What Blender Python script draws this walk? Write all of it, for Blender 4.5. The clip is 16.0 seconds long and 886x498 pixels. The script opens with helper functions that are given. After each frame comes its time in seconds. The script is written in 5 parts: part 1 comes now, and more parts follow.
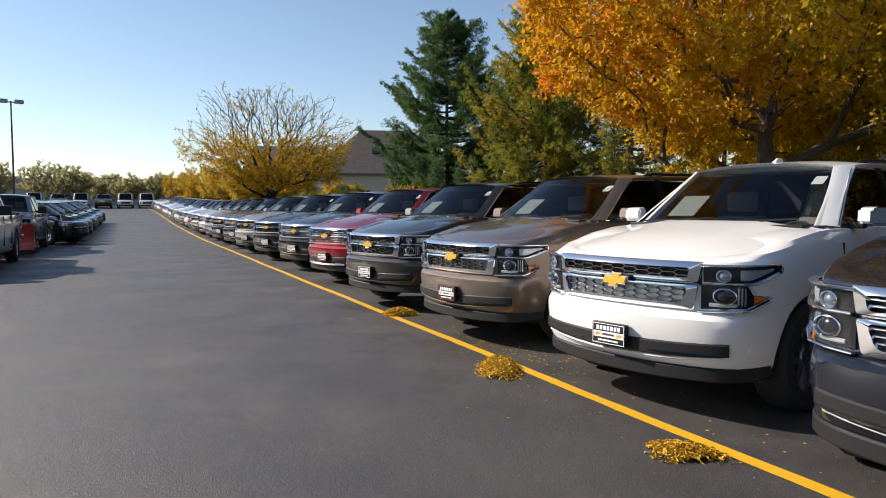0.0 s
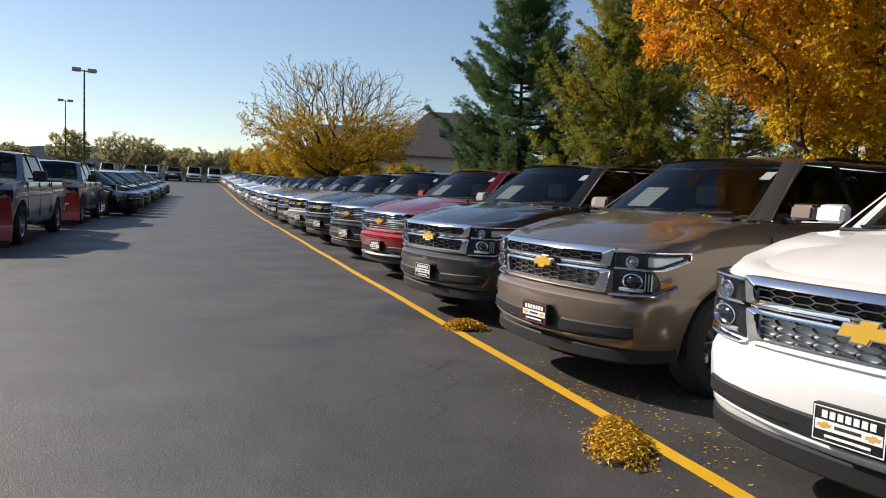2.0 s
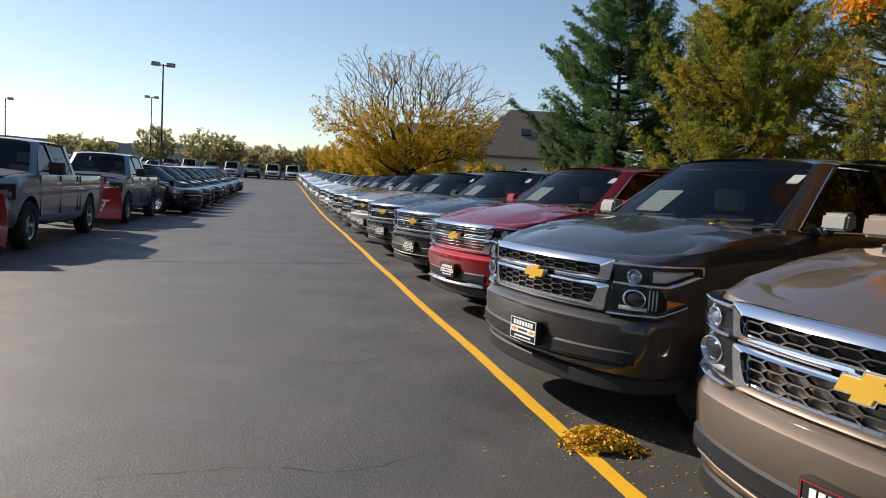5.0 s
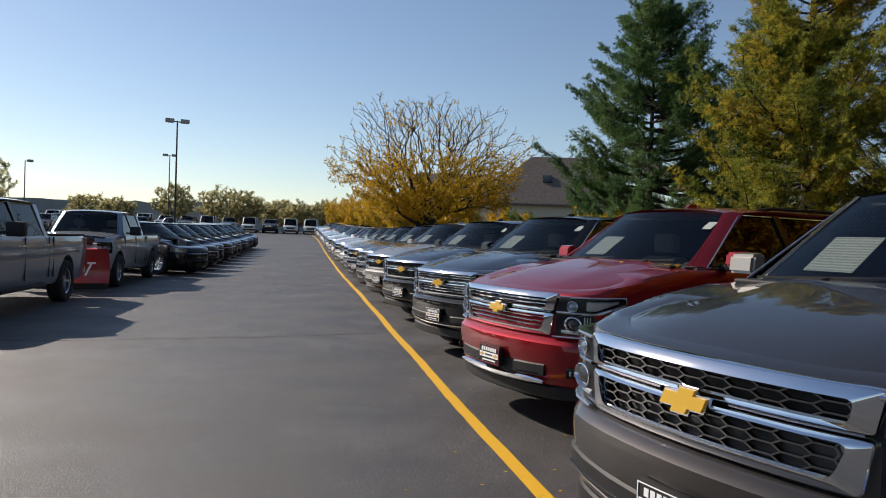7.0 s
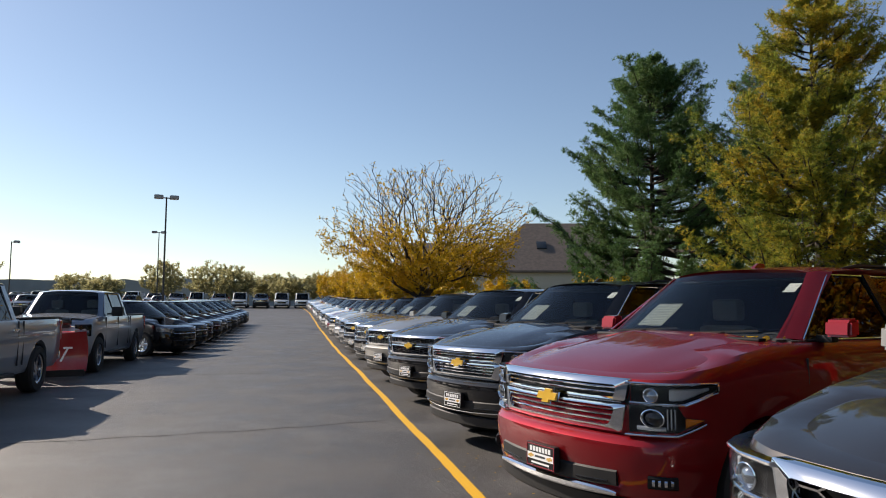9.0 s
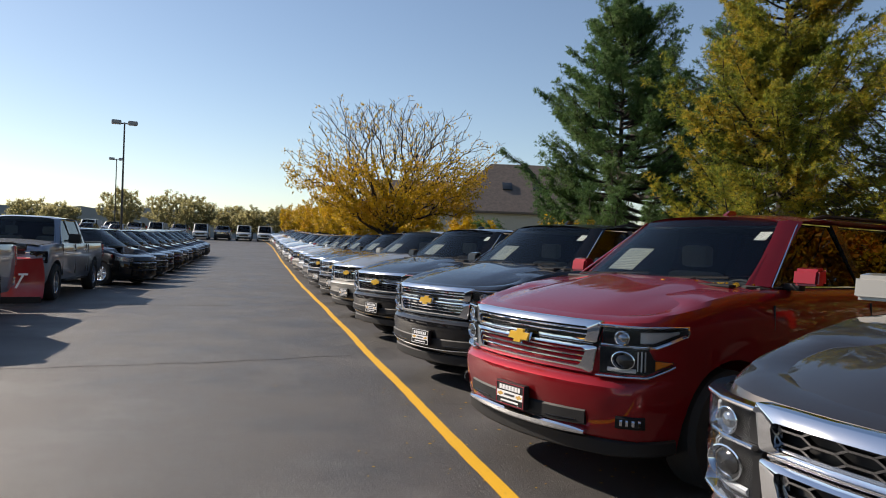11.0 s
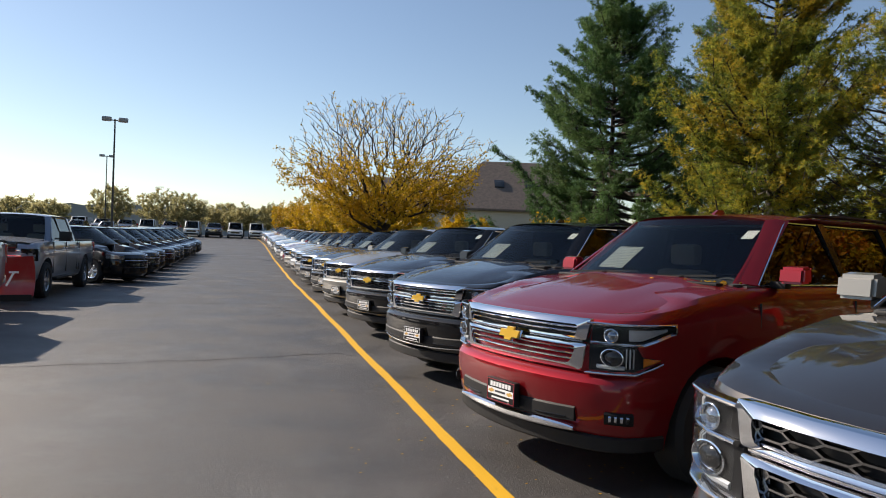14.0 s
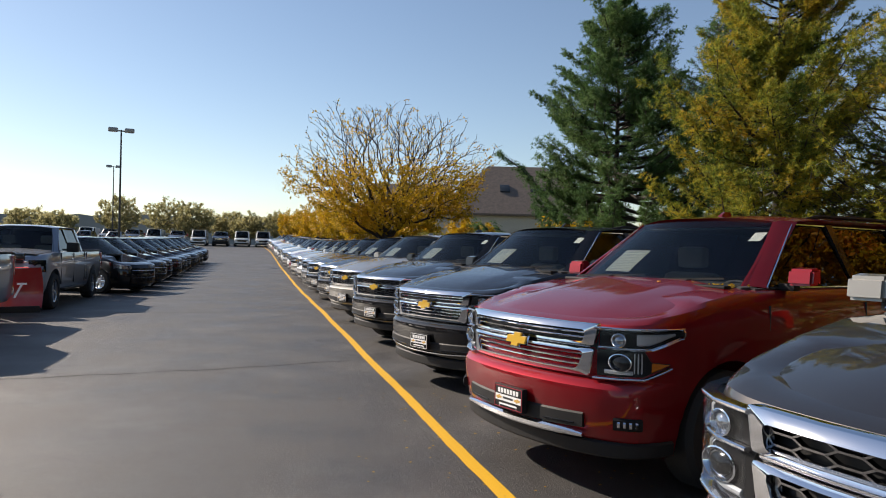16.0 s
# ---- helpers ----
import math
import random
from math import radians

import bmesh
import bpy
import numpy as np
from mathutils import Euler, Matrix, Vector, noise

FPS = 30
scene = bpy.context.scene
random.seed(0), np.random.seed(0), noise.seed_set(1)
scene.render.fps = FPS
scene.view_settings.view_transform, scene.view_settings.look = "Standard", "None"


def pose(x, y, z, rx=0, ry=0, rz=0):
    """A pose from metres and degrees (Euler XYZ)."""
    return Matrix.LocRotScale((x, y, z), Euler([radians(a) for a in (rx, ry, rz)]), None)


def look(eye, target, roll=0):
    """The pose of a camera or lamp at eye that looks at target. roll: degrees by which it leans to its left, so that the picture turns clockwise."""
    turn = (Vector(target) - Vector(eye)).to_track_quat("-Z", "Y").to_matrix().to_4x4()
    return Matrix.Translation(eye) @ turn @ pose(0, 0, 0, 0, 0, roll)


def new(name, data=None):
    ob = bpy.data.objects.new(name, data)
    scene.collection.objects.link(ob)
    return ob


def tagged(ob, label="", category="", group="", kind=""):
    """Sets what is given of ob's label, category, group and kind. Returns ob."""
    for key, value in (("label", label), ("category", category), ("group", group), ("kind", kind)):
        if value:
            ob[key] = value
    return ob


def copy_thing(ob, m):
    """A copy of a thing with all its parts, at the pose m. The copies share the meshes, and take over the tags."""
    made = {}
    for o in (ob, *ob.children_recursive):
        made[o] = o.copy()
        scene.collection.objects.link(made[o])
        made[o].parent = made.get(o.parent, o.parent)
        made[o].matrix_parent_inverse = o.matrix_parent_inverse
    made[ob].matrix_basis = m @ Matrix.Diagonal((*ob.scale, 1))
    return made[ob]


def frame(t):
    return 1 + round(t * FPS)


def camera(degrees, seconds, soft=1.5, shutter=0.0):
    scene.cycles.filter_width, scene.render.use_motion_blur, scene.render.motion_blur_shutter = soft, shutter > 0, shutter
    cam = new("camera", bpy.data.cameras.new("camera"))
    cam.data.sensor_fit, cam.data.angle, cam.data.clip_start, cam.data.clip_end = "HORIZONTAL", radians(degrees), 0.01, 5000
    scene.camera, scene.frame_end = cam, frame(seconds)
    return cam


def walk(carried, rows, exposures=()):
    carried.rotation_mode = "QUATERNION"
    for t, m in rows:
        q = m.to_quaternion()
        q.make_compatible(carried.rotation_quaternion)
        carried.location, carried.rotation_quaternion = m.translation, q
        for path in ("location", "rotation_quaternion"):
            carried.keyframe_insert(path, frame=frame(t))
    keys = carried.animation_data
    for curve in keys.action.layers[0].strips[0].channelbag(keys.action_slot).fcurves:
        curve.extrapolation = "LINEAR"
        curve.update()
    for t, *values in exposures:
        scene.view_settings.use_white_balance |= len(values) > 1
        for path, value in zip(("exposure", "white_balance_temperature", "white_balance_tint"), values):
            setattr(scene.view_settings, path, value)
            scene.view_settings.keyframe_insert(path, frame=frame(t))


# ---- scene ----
cam = camera(64.5, 16.0, soft=1.0)
PATH = [
    (0, (-3.29, -0.603, 1.485), (-2.47, 1.218, 1.368), -0.1),
    (0.5, (-3.071, 0.047, 1.469), (-2.331, 1.904, 1.416), 1.5),
    (1, (-2.849, 0.597, 1.476), (-2.283, 2.515, 1.494), 0.4),
    (1.5, (-2.792, 0.955, 1.496), (-2.205, 2.864, 1.396), 4.2),
    (2, (-2.584, 1.499, 1.455), (-1.928, 3.382, 1.295), 2.4),
    (2.5, (-2.216, 2.175, 1.454), (-1.612, 4.076, 1.307), 1.6),
    (3, (-2.127, 2.68, 1.466), (-1.56, 4.59, 1.295), 3.5),
    (3.5, (-1.968, 3.276, 1.467), (-1.445, 5.198, 1.282), 1.2),
    (4, (-1.855, 3.767, 1.471), (-1.324, 5.676, 1.203), 4.2),
    (4.5, (-1.739, 4.34, 1.444), (-1.277, 6.274, 1.229), 4.7),
    (4.7, (-1.79, 4.475, 1.46), (-1.329, 6.411, 1.262), 3.9),
    (6.8, (-1.439, 6.761, 1.512), (-1.036, 8.72, 1.498), 1.9),
    (7, (-1.428, 6.952, 1.51), (-1.042, 8.914, 1.481), 1.9),
    (7.5, (-1.51, 7.308, 1.546), (-1.046, 9.253, 1.576), 0.7),
    (8, (-1.405, 7.921, 1.499), (-0.993, 9.877, 1.56), -1.2),
    (8.2, (-1.418, 8.046, 1.512), (-1.068, 10.008, 1.682), 0.1),
    (10.3, (-1.625, 8.081, 1.554), (-1.066, 9.996, 1.702), 1.6),
    (10.5, (-1.581, 8.133, 1.543), (-1.032, 10.052, 1.662), 2.5),
    (11, (-1.576, 8.165, 1.537), (-1.066, 10.099, 1.533), 2.0),
    (11.5, (-1.592, 8.159, 1.54), (-1.099, 10.096, 1.456), 2.1),
    (12, (-1.582, 8.146, 1.548), (-1.08, 10.079, 1.454), 1.7),
    (12.5, (-1.57, 8.154, 1.564), (-1.079, 10.092, 1.508), 1.7),
    (13, (-1.587, 8.121, 1.562), (-1.086, 10.057, 1.549), 1.0),
    (13.5, (-1.594, 8.115, 1.553), (-1.072, 10.046, 1.556), 1.7),
    (14, (-1.586, 8.115, 1.548), (-1.054, 10.043, 1.537), 2.0),
    (14.5, (-1.584, 8.121, 1.554), (-1.054, 10.049, 1.526), 1.7),
    (15, (-1.571, 8.127, 1.553), (-1.041, 10.055, 1.516), 1.6),
    (15.5, (-1.564, 8.132, 1.549), (-1.036, 10.061, 1.542), 1.4),
    (16, (-1.573, 8.132, 1.555), (-1.059, 10.065, 1.559), 1.2),
]
walk(cam, [(t, look(eye, target, roll)) for t, eye, target, roll in PATH], [
    (0, 0.68, 6720, 13), (0.5, 0.50, 6720, 13), (1.5, 0.42, 6720, 13), (2.5, 0.53, 6750, 13), (3.5, 0.49, 6780, 13), (4.5, 0.60, 6850, 13), (4.7, 0.58, 6850, 13), (6.8, 0.36, 6720, 13), (7.5, 0.33, 6720, 13), (8, 0.50, 6900, 13),
    (8.2, 0.54, 6900, 13), (10.3, 0.54, 6900, 13), (11, 0.54, 6950, 13), (13, 0.62, 6950, 13), (16, 0.60, 6950, 13)])

# ---- world, sun ----
SUN_AZ, SUN_EL = 46.0, 31.0      # degrees left of +y, and above the horizon
world = bpy.data.worlds.new("sky")
scene.world = world
world.use_nodes = True
_n = world.node_tree.nodes
_sky = _n.new("ShaderNodeTexSky")
_sky.sky_type, _sky.sun_disc = "NISHITA", False
_sky.sun_elevation, _sky.sun_rotation = radians(SUN_EL), radians(-SUN_AZ)
_sky.air_density, _sky.dust_density, _sky.ozone_density, _sky.altitude = 1.0, 0.25, 2.0, 200
world.node_tree.links.new(_sky.outputs[0], _n["Background"].inputs[0])
_n["Background"].inputs[1].default_value = 0.088
sun = new("sun", bpy.data.lights.new("sun", "SUN"))
sun.data.energy, sun.data.angle, sun.data.color = 5.0, radians(0.6), (1.0, 0.92, 0.81)
_a, _e = radians(SUN_AZ), radians(SUN_EL)
sun.matrix_world = look((-40 * math.sin(_a), 40 * math.cos(_a), 40 * math.tan(_e)), (0, 0, 0))


# ---- materials ----
def mat(name, color, rough=0.5, metal=0.0, coat=0.0, spec=0.5):
    m = bpy.data.materials.new(name)
    m.use_nodes = True
    b = m.node_tree.nodes["Principled BSDF"]
    b.inputs["Base Color"].default_value = (*color, 1)
    b.inputs["Roughness"].default_value = rough
    b.inputs["Metallic"].default_value = metal
    b.inputs["Coat Weight"].default_value = coat
    b.inputs["Coat Roughness"].default_value = 0.03
    b.inputs["Specular IOR Level"].default_value = spec
    return m


def node(m, kind, **inputs):
    n = m.node_tree.nodes.new(kind)
    for k, v in inputs.items():
        n.inputs[k.replace("_", " ")].default_value = v
    return n


def wire(m, a, b):
    m.node_tree.links.new(a, b)


def coords(m, kind="Object"):
    return m.node_tree.nodes.new("ShaderNodeTexCoord").outputs[kind]


def noise_tex(m, scale, detail=4.0, rough=0.55, vec=None):
    n = node(m, "ShaderNodeTexNoise", Scale=scale, Detail=detail, Roughness=rough)
    wire(m, vec or coords(m), n.inputs["Vector"])
    return n.outputs["Fac"]


def ramp(m, fac, stops):
    r = m.node_tree.nodes.new("ShaderNodeValToRGB")
    e = r.color_ramp.elements
    while len(e) < len(stops):
        e.new(0.5)
    for el, (p, c) in zip(e, stops):
        el.position, el.color = p, (*c, 1)
    wire(m, fac, r.inputs[0])
    return r.outputs[0]


def mixc(m, fac, a, b, mode="MIX"):
    n = m.node_tree.nodes.new("ShaderNodeMix")
    n.data_type, n.blend_type = "RGBA", mode
    for sock, v in ((n.inputs[0], fac), (n.inputs[6], a), (n.inputs[7], b)):
        if isinstance(v, (int, float)):
            sock.default_value = v
        elif isinstance(v, tuple):
            sock.default_value = (*v, 1)
        else:
            wire(m, v, sock)
    return n.outputs[2]


def bump(m, height, strength, distance):
    n = node(m, "ShaderNodeBump", Strength=strength, Distance=distance)
    wire(m, height, n.inputs["Height"])
    wire(m, n.outputs[0], m.node_tree.nodes["Principled BSDF"].inputs["Normal"])


def bsdf(m, socket):
    return m.node_tree.nodes["Principled BSDF"].inputs[socket]


def paint(name, color, metal=0.35, dust=0.03):
    m = mat(name, color, 0.32, metal, 1.0, 0.04)
    f = noise_tex(m, 1.7, 5.0)
    wire(m, mixc(m, ramp(m, f, [(0.35, (0, 0, 0)), (0.75, (dust, dust, dust))]), color, (0.3, 0.27, 0.22)), bsdf(m, "Base Color"))
    flake = noise_tex(m, 900.0, 1.0)
    wire(m, ramp(m, flake, [(0.2, (0.36, 0.36, 0.36)), (0.8, (0.5, 0.5, 0.5))]), bsdf(m, "Roughness"))
    return m


def asphalt():
    m = mat("asphalt", (0.05, 0.05, 0.05), 0.6, spec=0.55)
    big = noise_tex(m, 0.09, 5.0, 0.6)
    mid = noise_tex(m, 0.9, 6.0, 0.65)
    grit = noise_tex(m, 160.0, 2.0, 0.7)
    base = ramp(m, big, [(0.3, (0.044, 0.042, 0.042)), (0.7, (0.060, 0.057, 0.056))])
    base = mixc(m, 0.7, base, ramp(m, mid, [(0.28, (0.58, 0.58, 0.6)), (0.72, (1.4, 1.37, 1.33))]), "MULTIPLY")
    base = mixc(m, 0.5, base, ramp(m, grit, [(0.3, (0.5, 0.5, 0.5)), (0.55, (1.0, 1.0, 1.0)), (0.78, (2.1, 2.1, 2.0))]), "MULTIPLY")
    chips = noise_tex(m, 38.0, 4.0, 0.8)
    base = mixc(m, 0.6, base, ramp(m, chips, [(0.32, (0.6, 0.6, 0.6)), (0.5, (1.0, 1.0, 1.0)), (0.68, (1.7, 1.62, 1.5))]), "MULTIPLY")
    pale = noise_tex(m, 0.55, 8.0, 0.72)
    base = mixc(m, ramp(m, pale, [(0.52, (0, 0, 0)), (0.68, (0.40, 0.40, 0.40))]), base, (0.12, 0.115, 0.11))
    wire(m, base, bsdf(m, "Base Color"))
    wire(m, ramp(m, mid, [(0.3, (0.46, 0.46, 0.46)), (0.7, (0.68, 0.68, 0.68))]), bsdf(m, "Roughness"))
    bump(m, mixc(m, 0.65, grit, chips), 1.0, 0.011)
    return m


def line_paint():
    m = mat("yellow_line_paint", (0.62, 0.36, 0.02), 0.7)
    worn = noise_tex(m, 14.0, 8.0, 0.7)
    grit = noise_tex(m, 150.0, 2.0)
    c = mixc(m, ramp(m, worn, [(0.58, (0, 0, 0)), (0.78, (0.8, 0.8, 0.8))]), (0.66, 0.36, 0.006), (0.16, 0.12, 0.05))
    wire(m, c, bsdf(m, "Base Color"))
    bump(m, grit, 0.3, 0.004)
    return m


def glass(name, tint, gloss_rough=0.01, least=0.045, most=0.93):
    m = bpy.data.materials.new(name)
    m.use_nodes = True
    t = m.node_tree
    t.nodes.remove(t.nodes["Principled BSDF"])
    tr, gl = t.nodes.new("ShaderNodeBsdfTransparent"), t.nodes.new("ShaderNodeBsdfGlossy")
    tr.inputs[0].default_value = (*tint, 1)
    gl.inputs["Roughness"].default_value = gloss_rough
    fr, mx = t.nodes.new("ShaderNodeLayerWeight"), t.nodes.new("ShaderNodeMixShader")
    fr.inputs[0].default_value = 0.5
    pw, sc = t.nodes.new("ShaderNodeMath"), t.nodes.new("ShaderNodeMath")
    pw.operation, sc.operation = "POWER", "MULTIPLY_ADD"
    pw.inputs[1].default_value = 5
    sc.inputs[1].default_value, sc.inputs[2].default_value = most, least
    t.links.new(fr.outputs["Facing"], pw.inputs[0])
    t.links.new(pw.outputs[0], sc.inputs[0])
    t.links.new(sc.outputs[0], mx.inputs[0])
    t.links.new(tr.outputs[0], mx.inputs[1])
    t.links.new(gl.outputs[0], mx.inputs[2])
    t.links.new(mx.outputs[0], t.nodes["Material Output"].inputs[0])
    return m


def leaf(name, stops, trans=0.35, turned=0.0):
    """Leaves whose tone changes from clump to clump; turned: how much further the leaves of the sunny outer side have turned."""
    m = mat(name, stops[0][1], 0.55, spec=0.3)
    rnd = m.node_tree.nodes.new("ShaderNodeNewGeometry").outputs["Random Per Island"]
    clump = noise_tex(m, 0.55, 3.0)
    mixed = m.node_tree.nodes.new("ShaderNodeMath")
    mixed.operation = "MULTIPLY_ADD"
    wire(m, rnd, mixed.inputs[0])
    mixed.inputs[1].default_value = 0.45
    sub = m.node_tree.nodes.new("ShaderNodeMath")
    sub.operation = "MULTIPLY_ADD"
    wire(m, clump, sub.inputs[0])
    sub.inputs[1].default_value, sub.inputs[2].default_value = 1.5, -0.47
    wire(m, sub.outputs[0], mixed.inputs[2])
    tone = mixed.outputs[0]
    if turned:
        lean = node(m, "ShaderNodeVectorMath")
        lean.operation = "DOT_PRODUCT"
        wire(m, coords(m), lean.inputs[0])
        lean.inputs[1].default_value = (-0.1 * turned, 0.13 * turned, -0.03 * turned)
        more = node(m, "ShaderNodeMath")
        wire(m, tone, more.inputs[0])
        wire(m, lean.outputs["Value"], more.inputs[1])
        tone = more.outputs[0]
    col = ramp(m, tone, stops)
    wire(m, col, bsdf(m, "Base Color"))
    t = m.node_tree
    tl, mx = t.nodes.new("ShaderNodeBsdfTranslucent"), t.nodes.new("ShaderNodeMixShader")
    wire(m, col, tl.inputs[0])
    mx.inputs[0].default_value = trans
    wire(m, t.nodes["Principled BSDF"].outputs[0], mx.inputs[1])
    wire(m, tl.outputs[0], mx.inputs[2])
    wire(m, mx.outputs[0], t.nodes["Material Output"].inputs[0])
    return m


def bark(name, a, b):
    m = mat(name, a, 0.9)
    f = noise_tex(m, 9.0, 6.0, 0.7)
    wire(m, ramp(m, f, [(0.3, a), (0.7, b)]), bsdf(m, "Base Color"))
    bump(m, f, 0.6, 0.02)
    return m


ASPHALT, YELLOW = asphalt(), line_paint()
CHROME = mat("chrome", (0.85, 0.86, 0.88), 0.06, 1.0)
DULL_CHROME = mat("satin_metal", (0.5, 0.5, 0.52), 0.25, 1.0)
BLACK = mat("black_plastic", (0.011, 0.011, 0.012), 0.55, spec=0.3)
GLOSS_BLACK = mat("gloss_black", (0.008, 0.008, 0.009), 0.12)
MESH_METAL = mat("dark_satin_metal", (0.22, 0.22, 0.23), 0.22, 1.0)
SILVER_PLASTIC = mat("silver_reflector", (0.55, 0.56, 0.57), 0.3, 0.6)
LAMP_DARK = mat("smoked_lamp_housing", (0.010, 0.010, 0.011), 0.45, 0.0, spec=0.2)
RUBBER = mat("tyre_rubber", (0.018, 0.018, 0.018), 0.85)
GOLD = mat("gold_badge", (0.83, 0.50, 0.06), 0.3, 0.35, 0.6)
WINDOW = glass("windscreen_glass", (0.66, 0.70, 0.71), least=0.035, most=0.45)
FRONT_WINDOW = glass("front_side_glass", (0.17, 0.18, 0.18))
DARK_WINDOW = glass("privacy_glass", (0.05, 0.05, 0.05))
LENS = glass("lamp_lens", (0.93, 0.95, 0.97), least=0.018, most=0.4)
LAMP_GLASS = mat("projector_glass", (0.35, 0.37, 0.40), 0.05, 0.8)
AMBER = mat("amber_reflector", (0.75, 0.20, 0.01), 0.25, 0, 0.6)
REDLENS = mat("red_lens", (0.4, 0.01, 0.01), 0.2, 0, 0.6)
INTERIOR = mat("dark_cabin_trim", (0.035, 0.034, 0.034), 0.8)
SEAT = mat("beige_seat_cloth", (0.26, 0.235, 0.20), 0.85)
PAPER = mat("white_paper", (0.75, 0.75, 0.72), 0.8)
WHITE_INK = mat("white_print", (0.8, 0.8, 0.8), 0.5)
INK = mat("dark_print", (0.03, 0.03, 0.035), 0.5)
PLATE_RED = mat("red_print", (0.30, 0.015, 0.03), 0.4)
PLATE_GOLD = mat("gold_print", (0.6, 0.36, 0.08), 0.5)
PLOW_RED = paint("red_plow_paint", (0.36, 0.018, 0.02), 0.0, 0.2)
POLE = mat("dark_bronze_pole", (0.055, 0.048, 0.042), 0.5, 0.3)
LAMP_GREY = mat("grey_lamp_housing", (0.30, 0.29, 0.28), 0.5)
PAINTS = {k: paint(k + "_car_paint", *v) for k, v in {
    "white": ((0.74, 0.74, 0.73), 0.0, 0.04), "brown": ((0.165, 0.126, 0.098), 0.7), "slate": ((0.042, 0.043, 0.048), 0.4),
    "umber": ((0.043, 0.039, 0.038), 0.75), "red": ((0.23, 0.005, 0.010), 0.6), "black": ((0.006, 0.006, 0.007), 0.0, 0.008), "blue_black": ((0.008, 0.011, 0.019), 0.2, 0.008),
    "silver": ((0.42, 0.43, 0.45), 0.7), "steel": ((0.28, 0.31, 0.36), 0.75), "grey": ((0.12, 0.125, 0.135), 0.6), "pewter": ((0.25, 0.24, 0.22), 0.6), "dark_red": ((0.16, 0.01, 0.015), 0.4)}.items()}


# ---- building helpers ----
def part(name, bm, material, parent=None, label="", sharp=35.0, m=None):
    """Links a bmesh (or a ready mesh) as one object."""
    if isinstance(bm, bpy.types.Mesh):
        me = bm
    else:
        me = bpy.data.meshes.new(name)
        bmesh.ops.recalc_face_normals(bm, faces=bm.faces)
        bm.to_mesh(me)
        bm.free()
        me.polygons.foreach_set("use_smooth", [True] * len(me.polygons))
        me.set_sharp_from_angle(angle=radians(sharp))
    for one in material if isinstance(material, (list, tuple)) else (material,):
        me.materials.append(one)
    ob = new(name, me)
    if parent:
        ob.parent = parent
    if m is not None:
        ob.matrix_basis = m
    return tagged(ob, label)


def box(bm, x0, x1, y0, y1, z0, z1, bev=0.0, m=None):
    r = bmesh.ops.create_cube(bm, size=1)
    vs = r["verts"]
    t = Matrix.Translation(((x0 + x1) / 2, (y0 + y1) / 2, (z0 + z1) / 2)) @ Matrix.Diagonal((x1 - x0, y1 - y0, z1 - z0, 1))
    bmesh.ops.transform(bm, matrix=(m or Matrix()) @ t, verts=vs)
    if bev:
        es = list({e for v in vs for e in v.link_edges})
        bmesh.ops.bevel(bm, geom=es, offset=bev, segments=2, affect="EDGES", profile=0.6)
    return bm


def boxes(*rows, bev=0.0):
    bm = bmesh.new()
    for r in rows:
        box(bm, *r, bev=bev)
    return bm


def loft(bm, rings, closed=True, caps=True):
    """Skins a list of rings of equal length."""
    vs = [[bm.verts.new(p) for p in r] for r in rings]
    n = len(vs[0])
    for a, b in zip(vs, vs[1:]):
        for i in range(n if closed else n - 1):
            j = (i + 1) % n
            bm.faces.new((a[i], a[j], b[j], b[i]))
    if caps and closed:
        bm.faces.new(list(reversed(vs[0])))
        bm.faces.new(vs[-1])
    return vs


def tube(bm, pts, radii, sides=8, caps=True):
    """A round bar along points."""
    rings = []
    pts = [Vector(p) for p in pts]
    up = Vector((0, 0, 1))
    for i, p in enumerate(pts):
        d = (pts[min(i + 1, len(pts) - 1)] - pts[max(i - 1, 0)]).normalized()
        a = d.cross(up if abs(d.z) < 0.95 else Vector((1, 0, 0))).normalized()
        b = d.cross(a)
        r = radii[i] if isinstance(radii, (list, tuple)) else radii
        rings.append([p + r * (math.cos(2 * math.pi * k / sides) * a + math.sin(2 * math.pi * k / sides) * b) for k in range(sides)])
    loft(bm, rings, True, caps)
    return bm


def revolve(profile, sides=28, axis="y"):
    """Turns a profile of (radius, along) about an axis."""
    bm = bmesh.new()
    rings = []
    for r, h in profile:
        ring = []
        for k in range(sides):
            a = 2 * math.pi * k / sides
            c, s = r * math.cos(a), r * math.sin(a)
            ring.append((c, h, s) if axis == "y" else (c, s, h))
        rings.append(ring)
    loft(bm, rings, True, False)
    return bm


# ---- ground ----
def lot_height(y):
    """Height of the lot: level near the start, then climbing gently."""
    return 0.001015 * max(0.0, min(y, 108.0) - 30.0) ** 1.71


